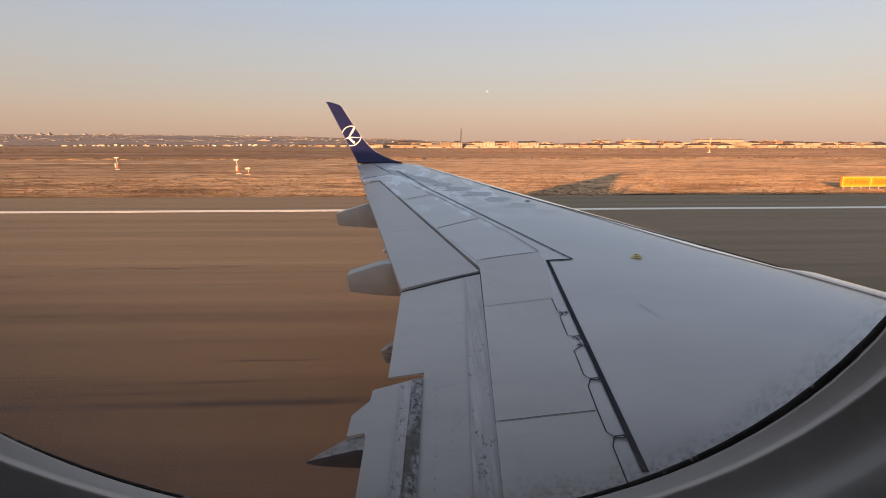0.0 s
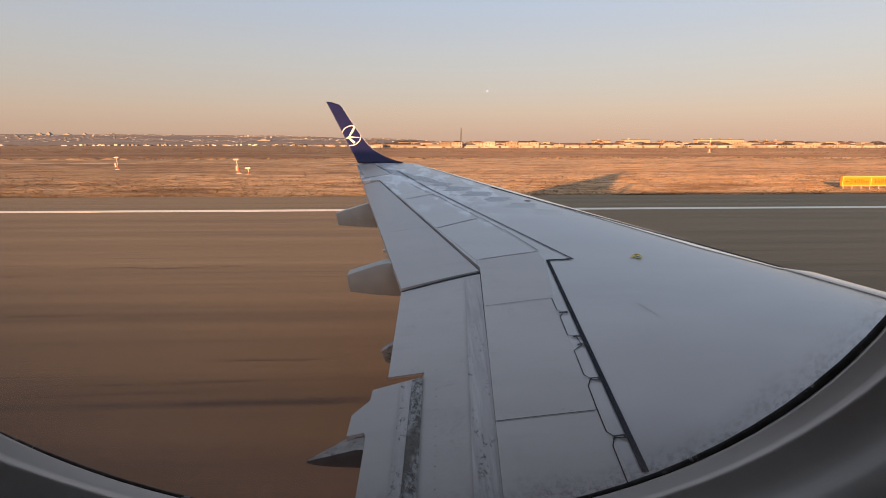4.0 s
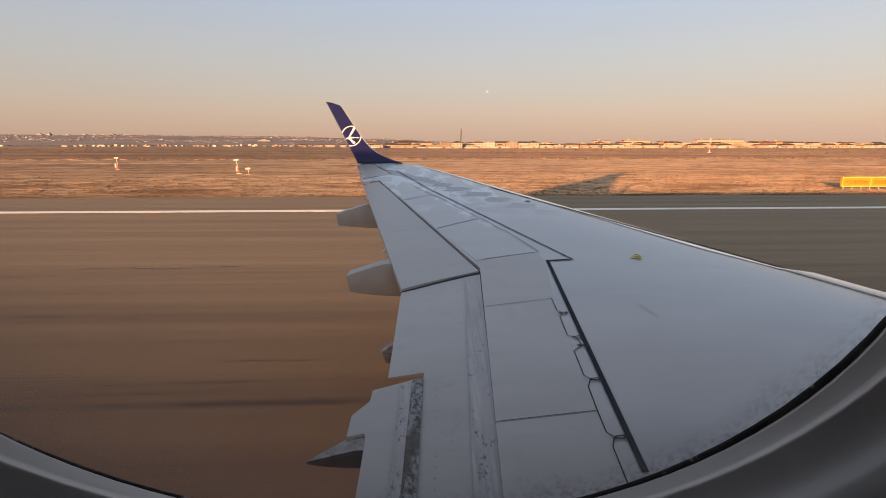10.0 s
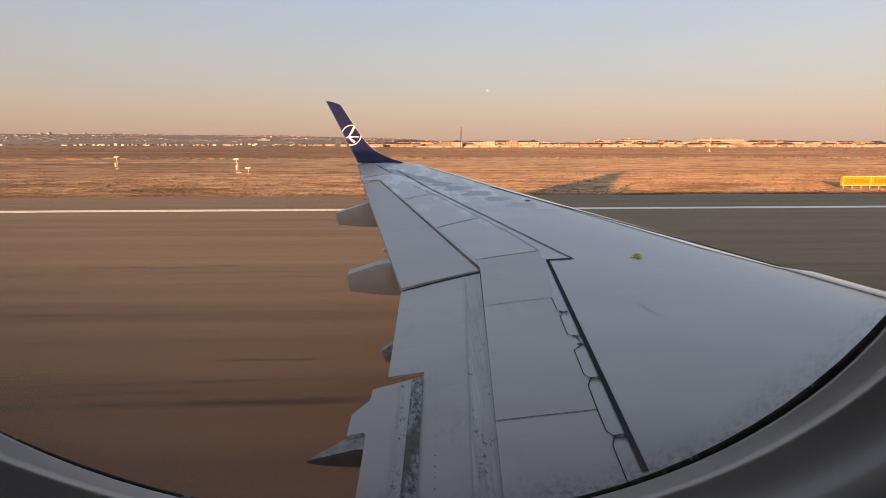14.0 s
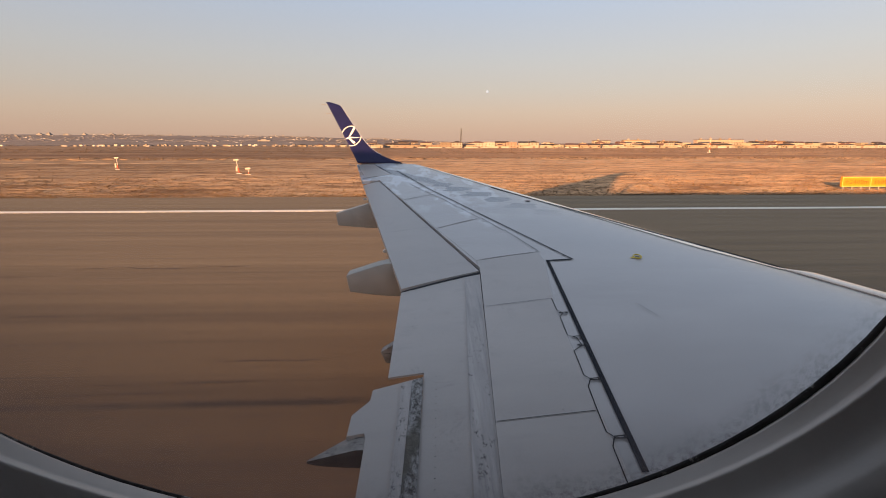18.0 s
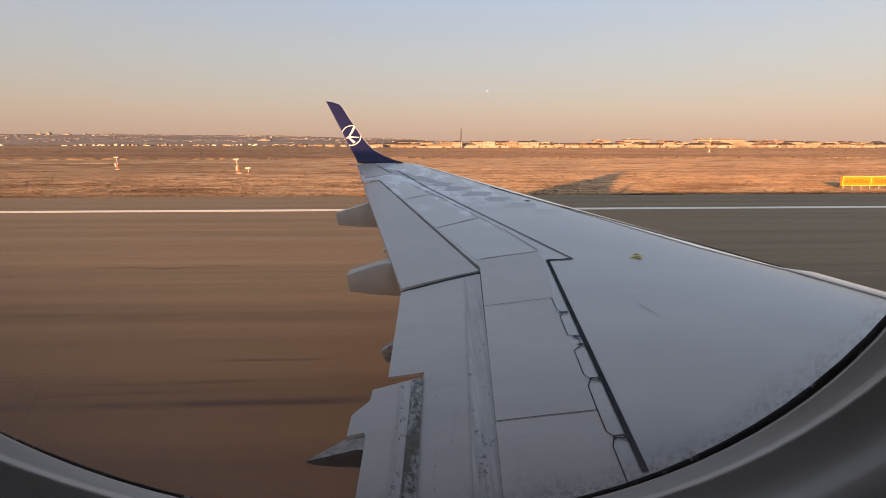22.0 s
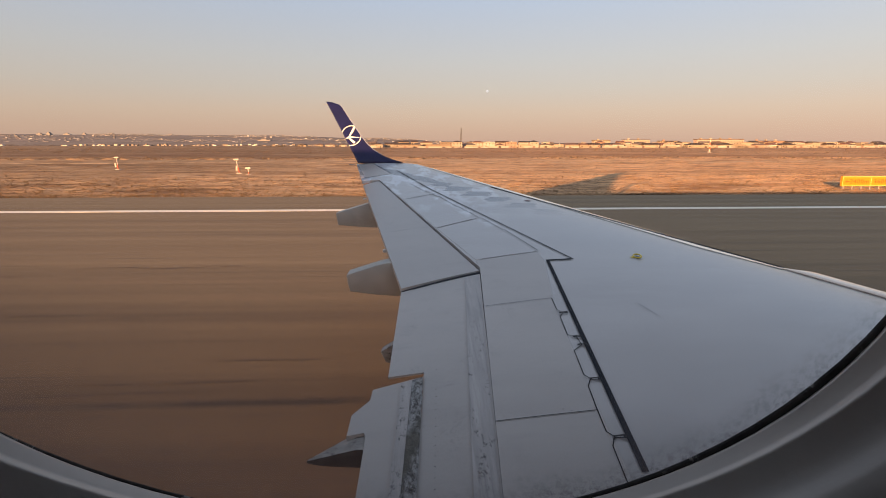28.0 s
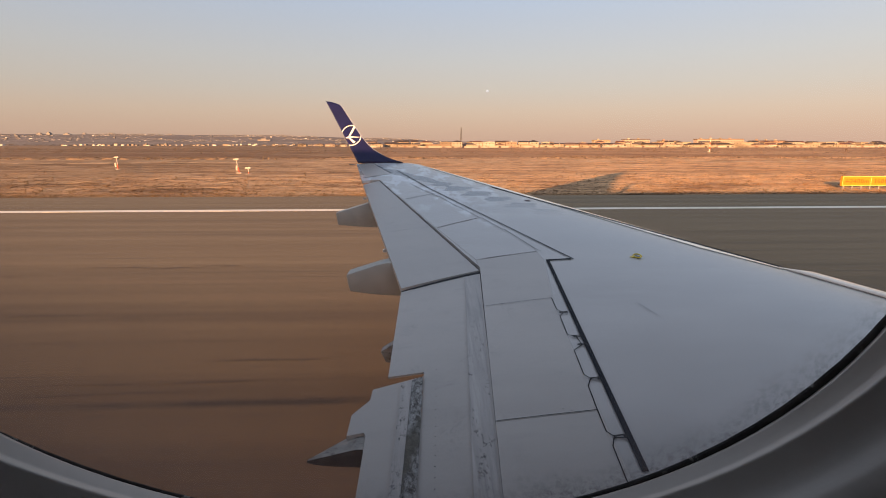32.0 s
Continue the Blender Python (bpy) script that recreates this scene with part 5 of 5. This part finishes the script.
def town():
    rnd = random.Random(78)
    covers = {"hip": "hipped dark roof", "gable": "pitched reddish roof", "flat": "flat roof and parapet"}
    # front row, wall to wall with gaps, thinning out towards the hill
    x = -76.0
    while x < 590:
        two = rnd.random() < (0.34 if x < 150 else 0.16)
        w = rnd.uniform(10, 13.5) if two else rnd.uniform(8, 19)
        r = rnd.choice(("hip", "hip", "flat") if two else ("hip", "gable", "gable", "flat", "hip"))
        house(x + w / 2, 618 + rnd.uniform(-6, 16), w, rnd.uniform(8, 11), 2 if two else 1, r, rnd.random(), f"cream rendered {'two' if two else 'one'}-storey house with {covers[r]}")
        x += w + rnd.choice((0.8, 1.5, 3.0, 6.0, 11.0))
    for base, step, tall in ((672, (2, 13), 0.30), (735, (4, 18), 0.35), (810, (6, 26), 0.45)):
        x = -0.115 * base + rnd.uniform(0, 20)
        while x < 0.95 * base:
            w = rnd.uniform(8, 18)
            r = rnd.choice(("hip", "gable", "gable", "hip", "flat"))
            two = rnd.random() < tall
            house(x + w / 2, base + rnd.uniform(-14, 24), w, rnd.uniform(8, 11), 2 if two else 1, r, rnd.random(), f"pale {'two' if two else 'one'}-storey house with {covers[r]} among other roofs", two and base < 700)
            x += w + rnd.uniform(*step)
    # a few strays where the town thins out
    for x, y, w in ((-206, 880, 13), (-182, 905, 10), (-158, 870, 16), (-132, 840, 11), (-110, 800, 14)):
        house(x, y, w, 9, 1, "hip", x, "lone pale house at the edge of the field", True)
    # garden walls along the field edge
    x = -86.0
    while x < 590:
        w = rnd.uniform(9, 30)
        y = 602 + rnd.uniform(-4, 4)
        z, tall = ground_height(x, y), rnd.uniform(1.3, 2.2)
        ob = thing("garden_wall", (x, y, z), "long plain cream garden wall before the houses", "wall", "garden walls")
        part("wall_run", box(bmesh.new(), (x, y, z - 0.3), (x + w, y + 0.3, z + tall)), WALL, ob)
        part("coping", box(bmesh.new(), (x - 0.1, y - 0.08, z + tall), (x + w + 0.1, y + 0.38, z + tall + 0.12)), WALL, ob)
        gx = x + w * rnd.uniform(0.2, 0.7)
        part("gate", box(bmesh.new(), (gx, y - 0.06, z), (gx + 2.6, y + 0.03, z + tall - 0.15)), ROOF, ob, "painted sheet metal gate")
        x += w + rnd.uniform(2, 26)


town()


def block(x, y, w, h, label):
    z = ground_height(x, y) - 0.3
    ob = thing("apartment_block", (x, y, z), label, "building", "long pale blocks")
    part("wall", box(bmesh.new(), (x - w / 2, y, z), (x + w / 2, y + 14, z + h)), WALL, ob)
    part("roof", box(bmesh.new(), (x - w / 2 - 0.5, y - 0.5, z + h), (x + w / 2 + 0.5, y + 14.5, z + h + 0.8)), ROOF, ob)
    for k in range(int(w / 18)):
        sx = x - w / 2 + 9 + k * 18
        part("stair_head", box(bmesh.new(), (sx - 1.6, y + 4, z + h + 0.8), (sx + 1.6, y + 8, z + h + 3.0)), WALL, ob)
    n = int(w / 5)
    for s in range(int(h / 3.2)):
        for i in range(n):
            pane = new("window", PANE)
            pane.parent, pane.matrix_parent_inverse = ob, ob.matrix_basis.inverted()
            pane.matrix_basis = pose(x - w / 2 + (i + 0.5) * w / n, y - 0.02, z + 2.1 + s * 3.2) @ Matrix.Diagonal((1.4, 1, 1.1, 1))


for px, py, w, h in ((536, 930, 86, 12.5), (322, 940, 30, 11), (378, 920, 46, 12), (455, 960, 34, 10), (640, 950, 60, 10)):
    block(px, py, w, h, "long pale apartment block beyond the houses")


def far_boxes(name, count, seed, xr, yr, hill, label, size=1.0, mat=None, lean=1.0):
    """Houses too far off to count; lean > 1 crowds them towards the back."""
    rnd = random.Random(seed)
    verts, faces = [], []
    for _ in range(count):
        x, y = rnd.uniform(*xr), yr[1] - (yr[1] - yr[0]) * rnd.random() ** lean
        if noise.noise((x * 0.007, y * 0.004, seed)) < -0.12:
            continue
        z = hill(x, y)
        w, d, h = rnd.uniform(4, 10) * size, rnd.uniform(5, 9), rnd.uniform(0.4, 1.3) * size * (1 if rnd.random() < 0.96 else rnd.uniform(2, 5))
        i = len(verts)
        for dz in (-3, h):
            verts += [(x, y, z + dz), (x + w, y, z + dz), (x + w, y + d, z + dz), (x, y + d, z + dz)]
        verts += [(x + w * 0.2, y + d / 2, z + h + 0.5 * size), (x + w * 0.8, y + d / 2, z + h + 0.5 * size)]
        faces += [(i, i + 1, i + 5, i + 4), (i + 1, i + 2, i + 6, i + 5), (i + 2, i + 3, i + 7, i + 6), (i + 3, i, i + 4, i + 7),
                  (i + 4, i + 5, i + 9, i + 8), (i + 6, i + 7, i + 8, i + 9), (i + 5, i + 6, i + 9), (i + 7, i + 4, i + 8)]
    ob = new(name, mesh_of(name, verts, faces, mat or FARWALL))
    tagged(ob, label, "houses", kind="stuff")


def hill_height(x, y):
    rise = max(0.0, min(1.0, (y - 1500) / 900))
    fall = 1 / (1 + math.exp((x + 150 - 0.0 * y) / 330))
    return -2 + rise * (5 + 46 * fall + 5 * noise.noise((x * 0.003, y * 0.004, 2)) + 2 * noise.noise((x * 0.015, y * 0.01, 4)))


def make_hill():
    xs = [-4300 + 60 * k for k in range(144)]
    ys = [1400 + 70 * k for k in range(24)]
    w = len(xs)
    verts = [(x, y, hill_height(x, y)) for y in ys for x in xs]
    faces = [(j * w + i, j * w + i + 1, (j + 1) * w + i + 1, (j + 1) * w + i) for j in range(len(ys) - 1) for i in range(w - 1)]
    ob = new("backdrop", mesh_of("hill", verts, faces, HILL, True))
    tagged(ob, "low dusky hillside beyond the plain", "hill", kind="structure")


make_hill()
far_boxes("hillside_town", 5200, 31, (-3300, 300), (1750, 2420), hill_height, "pale houses scattered over the far hillside", 0.9, None, 1.7)
far_boxes("far_town", 300, 32, (-1500, -150), (1120, 1400), lambda x, y: 0.3 + 0.014 * (y - 1120), "pale far houses at the foot of the hill", 0.85, FOOTWALL)
far_boxes("far_town", 500, 33, (300, 2600), (1100, 1900), lambda x, y: max(0, hill_height(x, y)), "distant roofs on the plain", 1.3, FOOTWALL)
scrub_row("tree_belt", 1450, 60, 2600, 3.4, 24, "dark bare trees in front of the far town", TREES, -1.1, 1.2)
scrub_row("garden_trees", 650, 30, 420, 2.6, 25, "dark bare garden trees between houses", TREES, -0.13, 1.0)
scrub_row("garden_trees", 780, 40, 420, 3.2, 27, "dark bare trees over the roofs of town", TREES, -0.3, 1.0)


def hilltop_building(x, y, w, h, label):
    """A large building whose stepped outline shows on the ridge."""
    z = hill_height(x, y) - 4
    ob = thing("hilltop_building", (x, y, z), label, "building", "large buildings on the ridge")
    part("wall", box(bmesh.new(), (x - w / 2, y, z), (x + w / 2, y + 16, z + h)), FARPLAIN, ob)
    part("upper_storey", box(bmesh.new(), (x - w * 0.22, y + 2, z + h), (x + w * 0.18, y + 14, z + h * 1.5)), FARPLAIN, ob)
    part("roof", box(bmesh.new(), (x - w / 2 - 0.6, y - 0.6, z + h), (x - w * 0.22, y + 16.6, z + h + 0.7)), ROOF, ob)


for ratio, y, w, h in ((-0.722, 2400, 26, 8), (-0.705, 2410, 16, 10), (-0.672, 2390, 28, 7), (-0.64, 2405, 16, 7), (-0.59, 2400, 26, 6), (-0.48, 2395, 20, 6)):
    hilltop_building(ratio * y, y, w, h, "large grey building on the skyline of the hill")
hilltop_building(-0.307 * 1900, 1900, 46, 8, "long white building on the slope of the hill")

# lattice mast
MX, MY = 61.2, 900.0
mast = thing("lattice_mast", (MX, MY, 0), "thin steel lattice mast rising over the houses", "radio mast")
for sx, sy in ((-1, -1), (1, -1), (1, 1), (-1, 1)):
    part("leg", tube(bmesh.new(), [(MX + sx * 1.6, MY + sy * 1.6, -0.5), (MX + sx * 0.5, MY + sy * 0.5, 32)], 0.3, 6), MAST, mast)
for k in range(10):
    z0, z1 = k * 3.2, (k + 1) * 3.2
    r0, r1 = 1.6 - 1.1 * z0 / 32, 1.6 - 1.1 * z1 / 32
    part("brace", tube(bmesh.new(), [(MX - r0, MY - r0, z0), (MX + r1, MY - r1, z1)], 0.16, 5), MAST, mast)

# moon
bm = bmesh.new()
bmesh.ops.create_uvsphere(bm, u_segments=24, v_segments=16, radius=10.5)
for fc in bm.faces:
    fc.smooth = True
moon = part("moon", bm, MOON, None)
moon.location = Vector(EYE) + Vector((0.117, 1.0, 0.0985)).normalized() * 4400
tagged(moon, "small pale daytime moon in the sky", "moon", kind="structure")
